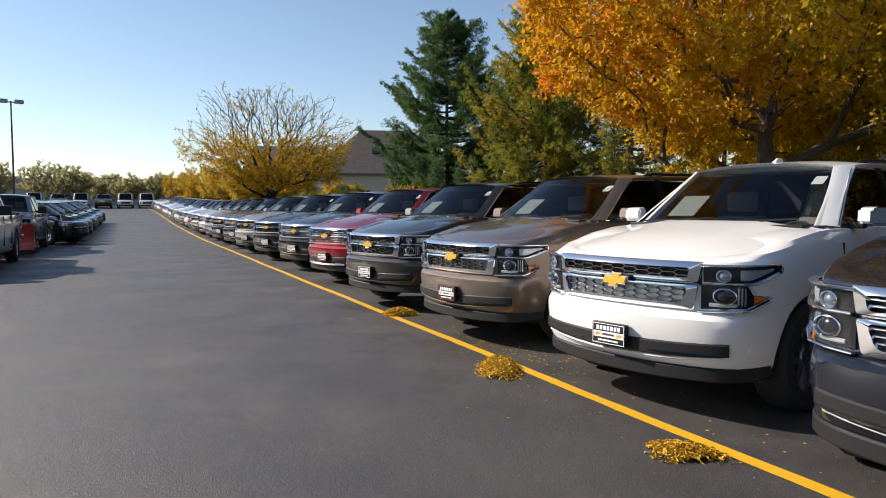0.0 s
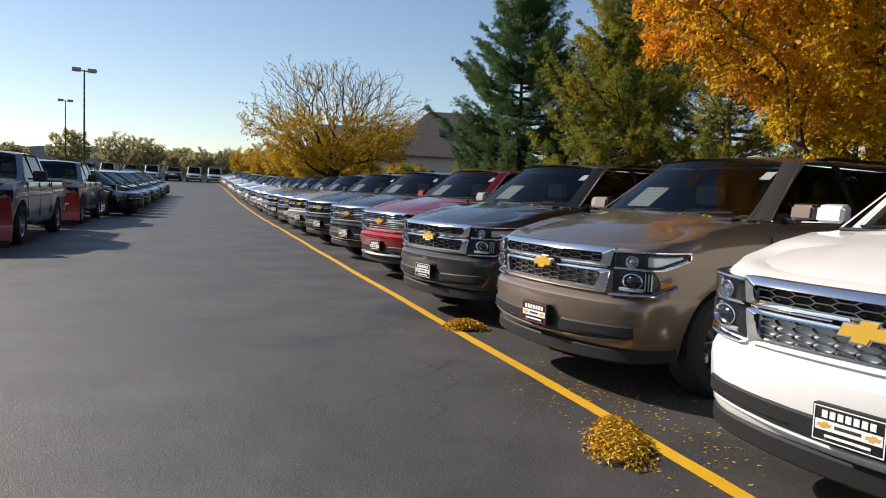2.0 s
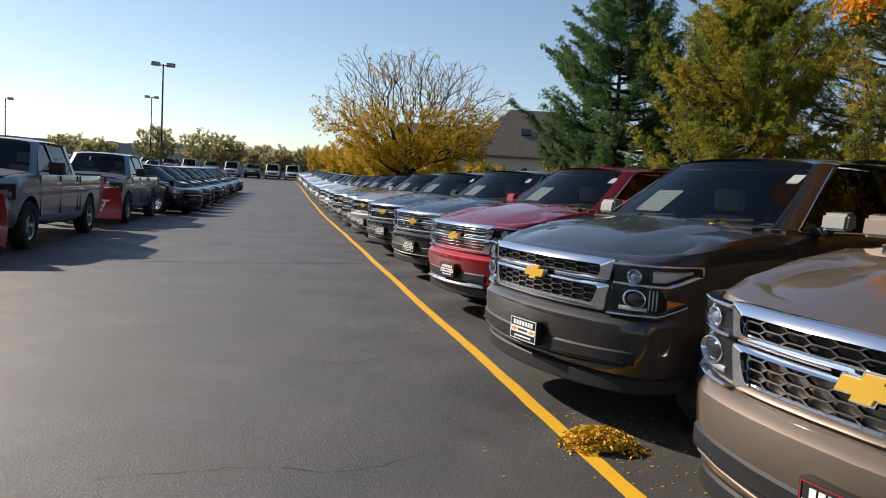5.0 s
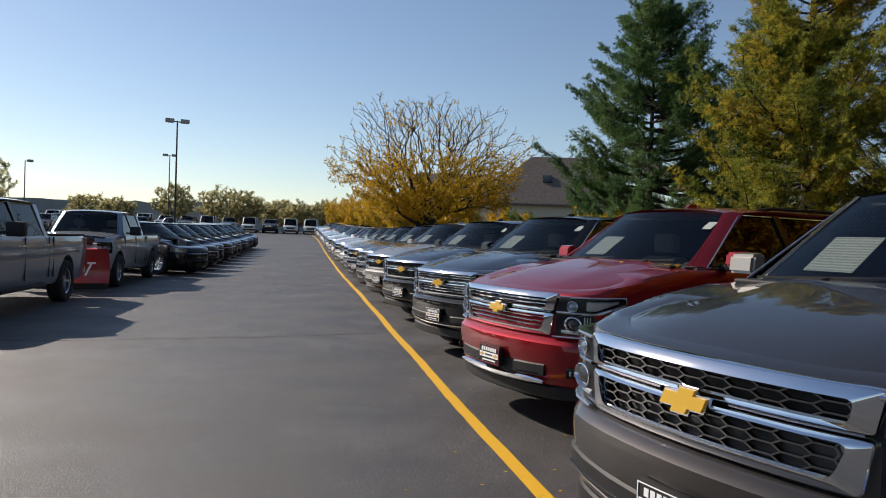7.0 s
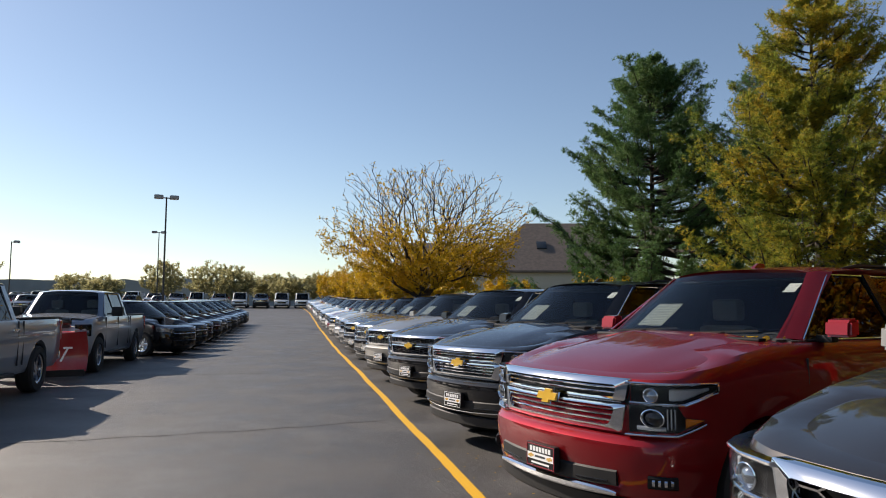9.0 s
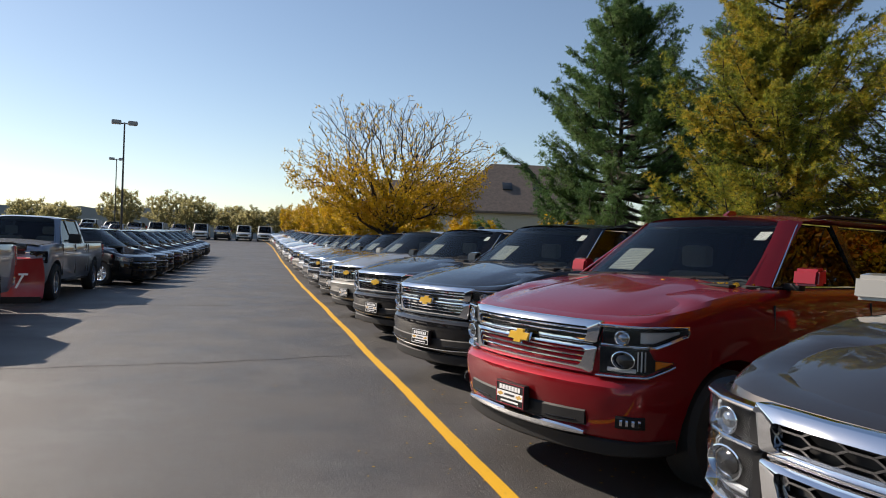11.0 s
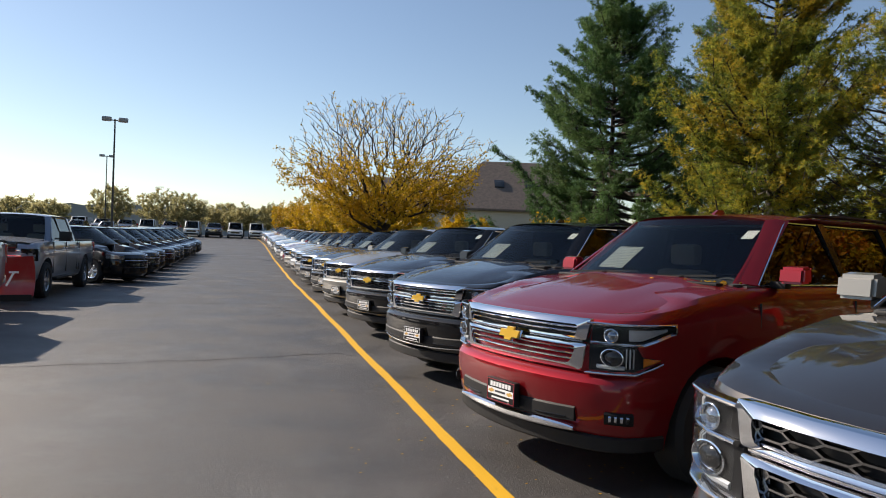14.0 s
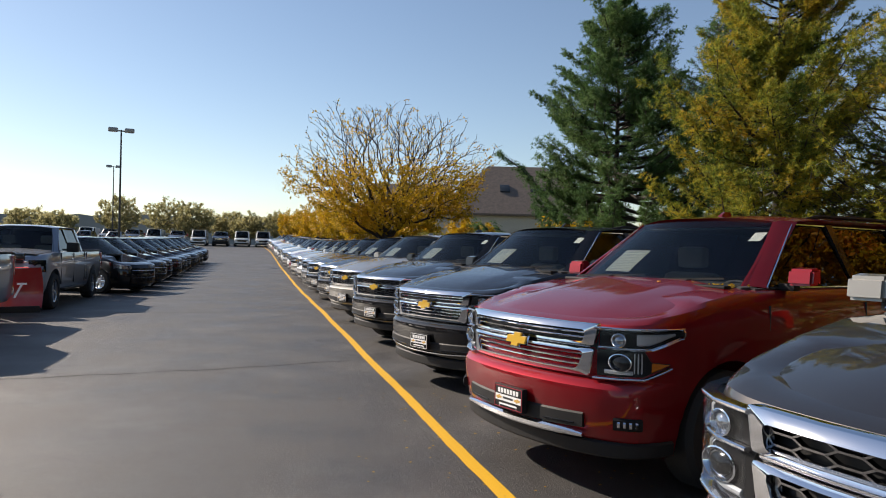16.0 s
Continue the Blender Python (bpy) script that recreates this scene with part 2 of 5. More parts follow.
def ground():
    m = mat("dry_grass", (0.09, 0.09, 0.035), 0.95)
    f, g = noise_tex(m, 0.4, 5.0), noise_tex(m, 30.0, 3.0)
    c = ramp(m, f, [(0.3, (0.07, 0.085, 0.025)), (0.7, (0.15, 0.125, 0.05))])
    wire(m, mixc(m, 0.6, c, ramp(m, g, [(0.3, (0.6, 0.6, 0.6)), (0.7, (1.3, 1.3, 1.2))]), "MULTIPLY"), bsdf(m, "Base Color"))
    ys = [-1500, -200, -30] + list(range(0, 28, 9)) + list(range(28, 110, 4)) + [108, 120, 150, 151, 260, 600, 1500]
    top = lambda y: lot_height(min(y, 150))
    bm = bmesh.new()
    loft(bm, [[(-1500, y, top(y) - 0.03), (1500, y, top(y) - 0.03)] for y in ys], False)
    tagged(part("ground", bm, m), "dry grassy ground around the car lot", "ground", kind="structure")
    bm = bmesh.new()
    loft(bm, [[(-75, y, top(y) - 0.3), (7.2, y, top(y) - 0.3), (7.2, y, top(y)), (-75, y, top(y))] for y in ys if -31 < y < 151])
    tagged(part("road", bm, ASPHALT), "dark weathered asphalt of the car lot", "asphalt", kind="structure")
    # the painted line, with slightly uneven edges
    rng = random.Random(4)
    bm = bmesh.new()
    strip = []
    for i in range(0, 560):
        y = -12 + i * 0.25
        drift = 0.012 * math.sin(y * 0.31) + 0.008 * math.sin(y * 1.3) - 0.0009 * max(0, y - 75) ** 2
        z = top(y) + 0.004
        strip.append([(-0.055 + drift + rng.uniform(-0.004, 0.004), y, z), (0.055 + drift + rng.uniform(-0.004, 0.004), y, z)])
    loft(bm, strip, False)
    tagged(part("trim_yellow_line", bm, YELLOW), "worn yellow painted stripe on the asphalt", "road marking", kind="structure")


ground()

# ---- large car: outline of the nose and side, from the middle of the nose backwards ----
NOSE = [(0, 0), (-0.008, 0.2), (-0.03, 0.4), (-0.08, 0.62), (-0.14, 0.78), (-0.22, 0.88), (-0.34, 0.94), (-0.5, 0.975), (-0.75, 0.995), (-1.6, 1.01), (-3.0, 1.01), (-4.6, 1.0)]


def along(table, s):
    """The point and outward normal at arc length s along a half outline; negative s is the other side."""
    side, s = (1, s) if s >= 0 else (-1, -s)
    for (ax, ay), (bx, by) in zip(table, table[1:]):
        d = math.hypot(bx - ax, by - ay)
        if s <= d or (bx, by) == table[-1]:
            f = s / d
            nx, ny = (by - ay) / d, -(bx - ax) / d
            return ax + (bx - ax) * f, side * (ay + (by - ay) * f), nx, side * ny
        s -= d


def smooth_normal(table, s):
    x, y, _, _ = along(table, s)
    h = 0.05
    a, b = along(table, s - h), along(table, s + h)
    d = math.hypot(b[0] - a[0], b[1] - a[1])
    return x, y, (b[1] - a[1]) / d, -(b[0] - a[0]) / d


def set_back(dx, x):
    """How far a thing on the nose is set back at x; it fades towards the doors, as the body does."""
    return dx * (1 - min(max(-x / 0.8, 0), 1))


def band(bm, table, s0, s1, low, high, off, thick, dx=0.0, n=14, lean=0.0):
    """A curved slab that follows the nose: from arc s0 to s1, between heights low and high (numbers or functions of s),
    its face 'off' proud of the outline, leaning back by 'lean' per metre of height."""
    rings = []
    for i in range(n + 1):
        s = s0 + (s1 - s0) * i / n
        x, y, nx, ny = smooth_normal(table, s)
        zl = low(s) if callable(low) else low
        zh = high(s) if callable(high) else high
        ring = []
        ch = min(0.3 * (zh - zl), 0.012)
        back = min(ch, thick * 0.8)
        for o, z in ((off - thick, zl), (off - back, zl), (off, zl + ch), (off, zh - ch), (off - back, zh), (off - thick, zh)):
            ring.append((x + nx * o + set_back(dx, x) - lean * (z - 0.7), y + ny * o, z))
        rings.append(ring)
    loft(bm, rings)
    return bm


def body_rings(table, length, levels, rear_round=0.18):
    """Horizontal rings of a car's lower body. levels: (z, nose shift, width factor, tail shift, rise of the hood)."""
    half = []
    total = 0.0
    for s in (0, 0.15, 0.3, 0.45, 0.6, 0.68, 0.76, 0.84, 0.92, 1.0, 1.1, 1.2, 1.3, 1.42, 1.55):
        x, y, _, _ = along(table, s)
        half.append((x, y))
    w = table[-2][1]
    x_last = half[-1][0]
    n = 13
    for i in range(1, n + 1):
        x = x_last - (length + x_last - rear_round) * i / n
        half.append((x, w * (1 - 0.03 * max(0, (-x - length * 0.75)) / (length * 0.25))))
    for a in (30, 60, 90):
        half.append((-length + rear_round * (1 - math.sin(radians(a))), w * 0.97 - rear_round * (1 - math.cos(radians(a)))))
    half.append((-length, w * 0.45))
    half.append((-length - 0.02, 0))
    out = half + [(x, -y) for x, y in reversed(half[1:-1])]
    rings = []
    for z, dn, wf, dt, rise in levels:
        ring = []
        for x, y in out:
            f = min(max(-x / 0.8, 0), 1)
            xx = x + dn * (1 - f) + dt * min(max((-x - length + 0.8) / 0.8, 0), 1)
            k = min(max((-x - 0.1) / 1.15, 0), 1)
            ring.append((xx, y * wf, z + rise * k))
        rings.append(ring)
    return rings


def cut(ob, cutters):
    """Cuts the cutters out of a mesh object for good."""
    for c in cutters:
        md = ob.modifiers.new("cut", "BOOLEAN")
        md.operation, md.solver, md.object = "DIFFERENCE", "EXACT", c
    dg = bpy.context.evaluated_depsgraph_get()
    me = bpy.data.meshes.new_from_object(ob.evaluated_get(dg))
    old = ob.data
    ob.modifiers.clear()
    ob.data = me
    bpy.data.meshes.remove(old)
    for c in cutters:
        d = c.data
        bpy.data.objects.remove(c)
        bpy.data.meshes.remove(d)
    me.set_sharp_from_angle(angle=radians(30))
    return ob


def arch_cutters(axles, radius, inner, outer=1.3, z=0.4):
    made = []
    for x in axles:
        for sgn in (1, -1):
            bm = revolve([(0.001, sgn * inner), (radius, sgn * inner), (radius, sgn * outer), (0.001, sgn * outer)], 30)
            bmesh.ops.remove_doubles(bm, verts=bm.verts, dist=0.003)
            bmesh.ops.recalc_face_normals(bm, faces=bm.faces)
            bmesh.ops.translate(bm, vec=(x, 0, z), verts=bm.verts)
            me = bpy.data.meshes.new("cutter")
            bm.to_mesh(me)
            bm.free()
            me.materials.append(BLACK)
            made.append(new("cutter", me))
    bpy.context.view_layer.update()
    return made


def wheel(parent, x, y, r, spokes=6, rim=DULL_CHROME):
    """A wheel whose outer face looks to the side that y names."""
    sg = 1 if y > 0 else -1
    w = 0.135
    ri = r * 0.62
    tyre = part("tyre", revolve([(ri, sg * -w), (r - 0.03, -sg * w), (r, sg * -w * 0.7), (r, sg * w * 0.7), (r - 0.03, sg * w), (ri + 0.02, sg * w), (ri, sg * w * 0.8), (ri, -sg * w)]), RUBBER, parent,
                m=Matrix.Translation((x, y, r)))
    bm = revolve([(ri - 0.003, sg * w * 0.85), (ri - 0.025, sg * w * 0.75), (ri - 0.03, sg * w * 0.2), (0.001, sg * w * 0.1)])
    for k in range(spokes):
        t = Matrix.Rotation(2 * math.pi * k / spokes, 4, "Y")
        box(bm, 0.03, ri - 0.01, sg * w * 0.35 - 0.03, sg * w * 0.35 + 0.03, -0.038, 0.038, 0.012, t)
    tube(bm, [(0, sg * w * 0.3, 0), (0, sg * w * 0.62, 0)], 0.06, 12)
    part("rim", bm, rim, tyre)
    return tyre


def quad_slab(bm, corners, thick=0.006, n=(5, 4), bow=(0, 0, 0)):
    """A pane between four corners (a-b along the bottom, d-c along the top), bowed out in the middle."""
    a, b, c, d = (Vector(p) for p in corners)
    nor = (b - a).cross(d - a).normalized()
    bow = Vector(bow)
    layers = []
    for off in (0, -thick):
        rows = []
        for j in range(n[1] + 1):
            v = j / n[1]
            rows.append([a.lerp(b, u / n[0]).lerp(d.lerp(c, u / n[0]), v) + nor * off + bow * (4 * (u / n[0]) * (1 - u / n[0])) for u in range(n[0] + 1)])
        layers.append(rows)
    for rows in layers:
        vs = [[bm.verts.new(p) for p in r] for r in rows]
        for j in range(n[1]):
            for i in range(n[0]):
                bm.faces.new((vs[j][i], vs[j][i + 1], vs[j + 1][i + 1], vs[j + 1][i]))
    return bm


def bar(bm, a, b, w, h):
    """A slim box from a to b."""
    a, b = Vector(a), Vector(b)
    d = b - a
    m = Matrix.Translation((a + b) / 2) @ d.to_track_quat("X", "Z").to_matrix().to_4x4()
    box(bm, -d.length / 2, d.length / 2, -w / 2, w / 2, -h / 2, h / 2, 0, m)
    return bm


def honeycomb(bm, table, half, low, high, rows, cols, off, dx, bw=0.0055, depth=0.024, lean=0.0):
    """An open mesh of flat hexagons, its bars following the nose."""
    ch, cw = (high - low) / rows, 2 * half / cols
    seen = set()
    for r in range(rows + 1):
        for c in range(-1, cols + 1):
            cx = -half + (c + 0.5) * cw
            cz = low + (r + 0.5 * (c % 2)) * ch
            hx = [(-2 / 3, 0), (-1 / 3, 0.5), (1 / 3, 0.5), (2 / 3, 0), (1 / 3, -0.5), (-1 / 3, -0.5)]
            pts = [(cx + px * cw, cz + pz * ch) for px, pz in hx]
            for p, q in zip(pts, pts[1:] + pts[:1]):
                key = tuple(sorted((tuple(round(v, 3) for v in p), tuple(round(v, 3) for v in q))))
                if key in seen:
                    continue
                seen.add(key)
                ends = []
                for s, z in (p, q):
                    s, z = min(max(s, -half), half), min(max(z, low), high)
                    x, y, nx, ny = smooth_normal(table, s)
                    ends.append(Vector((x + nx * off + set_back(dx, x) - lean * (z - 0.7), y + ny * off, z)))
                if (ends[0] - ends[1]).length > 0.006:
                    bar(bm, ends[0], ends[1], depth, bw)
    return bm


def cross_badge(bm, s=1.0, t=0.014, grow=0.0):
    """A plain slanted cross badge, facing +x."""
    L, H, l, h, sk = 0.092 * s + grow, 0.024 * s + grow, 0.033 * s + grow, 0.045 * s + grow, 0.02 * s
    pts = [(-L, -H), (-l, -H), (-l, -h), (l, -h), (l, -H), (L, -H), (L, H), (l, H), (l, h), (-l, h), (-l, H), (-L, H)]
    prof = [(y + sk * z / h, z) for y, z in pts]
    loft(bm, [[(0, y, z) for y, z in prof], [(t, y * 0.97, z * 0.94) for y, z in prof]])
    return bm


def plate(parent, x, z, edge):
    """A black dealer's plate with a thin coloured border; its print as plain bars."""
    p = part("plate", boxes((x - 0.03, x + 0.012, -0.155, 0.155, z - 0.082, z + 0.082), bev=0.005), BLACK, parent, "black dealer plate with a thin %s border" % ("red" if edge == PLATE_RED else "white"))
    f = x + 0.013
    bm = boxes((f, f + 0.002, -0.148, 0.148, z + 0.070, z + 0.075), (f, f + 0.002, -0.148, 0.148, z - 0.075, z - 0.070), (f, f + 0.002, -0.148, -0.143, z - 0.07, z + 0.07), (f, f + 0.002, 0.143, 0.148, z - 0.07, z + 0.07))
    part("border", bm, edge, p)
    for k in range(7):
        part("print_bar", boxes((f, f + 0.002, -0.112 + 0.033 * k, -0.088 + 0.033 * k, z + 0.026, z + 0.058)), WHITE_INK, p)
    part("print_band", boxes((f, f + 0.002, -0.138, 0.138, z - 0.028, z + 0.016)), WHITE_INK, p, "white band across the plate")
    part("print_mark", boxes((f + 0.002, f + 0.003, -0.055, 0.055, z - 0.012, z + 0.002)), INK, p)
    for sg in (1, -1):
        bm = cross_badge(bmesh.new(), 0.32, 0.001)
        part("print_mark", bm, PLATE_GOLD, p, m=Matrix.Translation((f + 0.002, sg * 0.1, z - 0.006)))
        part("screw", revolve([(0.001, f + 0.003), (0.005, f + 0.003), (0.006, f)], 10, "z"), CHROME, p, m=Matrix.Translation((0, sg * 0.09, z - 0.066)) @ pose(0, 0, 0, 0, 90, 0))
    part("print_bar", boxes((f, f + 0.002, -0.095, 0.095, z - 0.056, z - 0.044)), WHITE_INK, p)
    return p


def seat(parent, x, y, z=0.9):
    bm = boxes((x - 0.1, x + 0.1, y - 0.26, y + 0.26, z, z + 0.5), bev=0.06)
    s = part("seat_back", bm, SEAT, parent)
    part("headrest", boxes((x - 0.08, x + 0.05, y - 0.14, y + 0.14, z + 0.54, z + 0.74), bev=0.045), SEAT, s)


def cabin(parent, paintm, zb, base, top, roofz, rear, wb, wt, rear_top, posts, near=True, pane_label=""):
    """Greenhouse of a car: roof, posts, panes and what is seen inside.
    base/top: x of the windscreen's foot and head; wb/wt: half widths at belt and roof; posts: x of the posts between side panes."""
    # roof: a crowned slab
    bm = bmesh.new()
    rings = []
    L = top - rear_top
    for i in range(15):
        u = i / 14
        x = top - L * u
        e = 0.03 * (1 - (1 - min(u * 7, 1)) ** 2) + 0.012 * math.sin(math.pi * u)
        w = wt - 0.05 * (max(0, 0.12 - u) / 0.12) - 0.02 * max(0, u - 0.8) / 0.2
        z = roofz - 0.055 + e
        ring = []
        for k in range(11):
            v = -1 + 2 * k / 10
            ring.append((x + (0.055 - 0.13 * abs(v) ** 2.6) * (1 - min(u * 5, 1)), v * w, z + 0.05 * (1 - abs(v) ** 3.2) - 0.0))
        ring += [(ring[-1][0], w * 0.96, z - 0.035), (ring[-1][0], -w * 0.96, z - 0.035)]
        rings.append(ring)
    loft(bm, rings)
    roof = part("roof", bm, paintm, parent, sharp=50)
    zt = roofz - 0.05
    for sg in (1, -1):
        bm = bmesh.new()
        foot, head = Vector((base - 0.17, sg * (wb - 0.10), zb - 0.01)), Vector((top - 0.07, sg * (wt - 0.055), zt + 0.005))
        lean_in = Vector((0.045, -sg * 0.055, 0.0))
        out = Vector((-0.075, sg * 0.055, 0.0))
        loft(bm, [[p + lean_in * k, p + lean_in * 0.4 * k + out * 0.35 + Vector((0, 0, 0.012)), p + out * k, p + out * 0.8 * k - Vector((0.03, sg * 0.04, 0.02)), p + lean_in * k - Vector((0.02, sg * 0.01, 0.03))]
                  for p, k in ((foot, 1.25), (foot.lerp(head, 0.35), 1.0), (foot.lerp(head, 0.7), 0.95), (head, 1.1))])
        part("windscreen_post", bm, paintm, parent)
        for i, (px, w) in enumerate(posts):
            bm = bmesh.new()
            ptop = px + 0.10
            loft(bm, [[(px - w / 2, sg * (wb - 0.012), zb - 0.02), (px + w / 2, sg * (wb - 0.012), zb - 0.02), (px + w / 2, sg * (wb - 0.06), zb - 0.02), (px - w / 2, sg * (wb - 0.06), zb - 0.02)],
                      [(ptop - w / 2, sg * (wt - 0.004), zt), (ptop + w / 2, sg * (wt - 0.004), zt), (ptop + w / 2, sg * (wt - 0.06), zt), (ptop - w / 2, sg * (wt - 0.06), zt)]])
            part("door_post", bm, GLOSS_BLACK if i < len(posts) - 1 else paintm, parent)
    # panes
    ws = part("windscreen", quad_slab(bmesh.new(), [(base - 0.14, -wb + 0.13, zb - 0.005), (base - 0.14, wb - 0.13, zb - 0.005), (top - 0.04, wt - 0.09, zt - 0.0), (top - 0.04, -wt + 0.09, zt - 0.0)], 0.006, (12, 5), (0.15, 0, 0.02)), WINDOW, parent)
    ws.visible_shadow = False
    xs = [None] + [p[0] for p in posts]
    ws_ = [0] + [p[1] for p in posts]
    for sg in (1, -1):
        for i in range(1, len(xs)):
            if i == 1:
                f0, f1 = base - 0.22, top - 0.12
            else:
                f0, f1 = xs[i - 1] - ws_[i - 1] / 2, xs[i - 1] + 0.10 - ws_[i - 1] / 2
            r0, r1 = xs[i] + ws_[i] / 2, xs[i] + 0.10 + ws_[i] / 2
            bm = quad_slab(bmesh.new(), [(f0, sg * (wb - 0.03), zb), (r0, sg * (wb - 0.03), zb), (r1, sg * (wt - 0.025), zt - 0.01), (f1, sg * (wt - 0.025), zt - 0.01)], 0.005, (2, 2))
            g = part("side_window", bm, FRONT_WINDOW if i == 1 else DARK_WINDOW, parent, "" if i == 1 else "darkly tinted side window")
            if near:
                low = ((f0 + 0.02, sg * (wb - 0.012), zb - 0.004), (r0 - 0.02, sg * (wb - 0.012), zb - 0.004))
                high = ((f1 + 0.01, sg * (wt - 0.012), zt - 0.012), (r1 + 0.01, sg * (wt - 0.012), zt - 0.012))
                for a, b in (low, high) + (((low[0], high[0]),) if i == 1 else ()):
                    part("window_trim", bar(bmesh.new(), a, b, 0.008, 0.009), CHROME, parent)
    g = part("rear_window", quad_slab(bmesh.new(), [(rear + 0.02, wb - 0.08, zb), (rear + 0.02, -wb + 0.08, zb), (rear_top, -wt + 0.06, zt), (rear_top, wt - 0.06, zt)], 0.005, (2, 2)), DARK_WINDOW, parent)
    # inside
    bm = bmesh.new()
    box(bm, rear + 0.05, base - 0.12, -wb + 0.05, wb - 0.05, zb - 0.06, zb - 0.012)
    box(bm, base - 0.62, base - 0.02, -wb + 0.09, wb - 0.09, zb - 0.05, zb + 0.0, 0.02)
    part("dashboard", bm, INTERIOR, parent)
    part("headliner", boxes((rear_top + 0.05, top - 0.05, -wt + 0.06, wt - 0.06, zt - 0.045, zt - 0.03)), INTERIOR, parent)
    return ws




SUV_LEN = 5.35
AXLES = (-1.0, -4.15)
SUV_LEVELS = [(0.26, -0.30, 0.90, 0.25, 0), (0.30, -0.14, 0.955, 0.12, 0), (0.42, -0.03, 0.985, 0.04, 0), (0.56, 0.0, 1.0, 0, 0), (0.66, 0.015, 1.0, 0, 0), (0.715, 0.01, 0.998, 0, 0),
              (0.755, -0.03, 0.997, 0, 0), (0.77, -0.07, 0.997, 0, 0), (0.95, -0.085, 1.005, 0, 0), (1.06, -0.10, 1.0, 0, 0.06), (1.105, -0.13, 0.985, 0.02, 0.125), (1.13, -0.19, 0.965, 0.04, 0.16),
              (1.145, -0.30, 0.93, 0.07, 0.178), (1.15, -0.5, 0.80, 0.2, 0.185), (1.155, -0.7, 0.5, 0.4, 0.187)]
BODY_CACHE = {}


def suv_body_mesh():
    if "suv" not in BODY_CACHE:
        bm = bmesh.new()
        loft(bm, body_rings(NOSE, SUV_LEN, SUV_LEVELS))
        ob = part("body", bm, [PAINTS["white"]])
        cut(ob, arch_cutters(AXLES, 0.475, 0.68))
        BODY_CACHE["suv"] = ob.data
        bpy.data.objects.remove(ob)
    return BODY_CACHE["suv"]


def painted(ob, m):
    ob.material_slots[0].link = "OBJECT"
    ob.material_slots[0].material = m
    return ob


def on_nose(s, z, off, dx):
    """The point at arc s and height z, 'off' proud of the nose."""
    x, y, nx, ny = smooth_normal(NOSE, s)
    return x + nx * off + set_back(dx, x), y + ny * off, z


def chamfered(corners, c):
    """A four-cornered outline with its corners cut off by c."""
    out = []
    for k in range(4):
        p, q, r = (Vector(corners[(k + d) % 4]) for d in (-1, 0, 1))
        out += [tuple(q + (p - q).normalized() * c), tuple(q + ((p - q).normalized() + (r - q).normalized()) * c * 0.28), tuple(q + (r - q).normalized() * c)]
    return out


def grille_loop(bm, outer, inner, off_out, off_in, depth, dx):
    """A closed frame on the nose between two outlines of (arc, height), its face sloping inwards."""
    rings = []
    for line, off in ((outer, off_out - depth), (outer, off_out - 0.006), (outer, off_out), (inner, off_in), (inner, off_in - depth)):
        ring = []
        shrink = 0.004 if off == off_out else 0.0
        for (ax, az), (bx, bz) in zip(line, line[1:] + line[:1]):
            n = 16 if abs(bx - ax) > 0.5 else 2
            for k in range(n):
                s, z = ax + (bx - ax) * k / n, az + (bz - az) * k / n
                ring.append(on_nose(s - math.copysign(shrink, s), z - math.copysign(shrink, z - 0.94), off, dx))
        rings.append(ring)
    loft(bm, rings, True, False)
    return bm


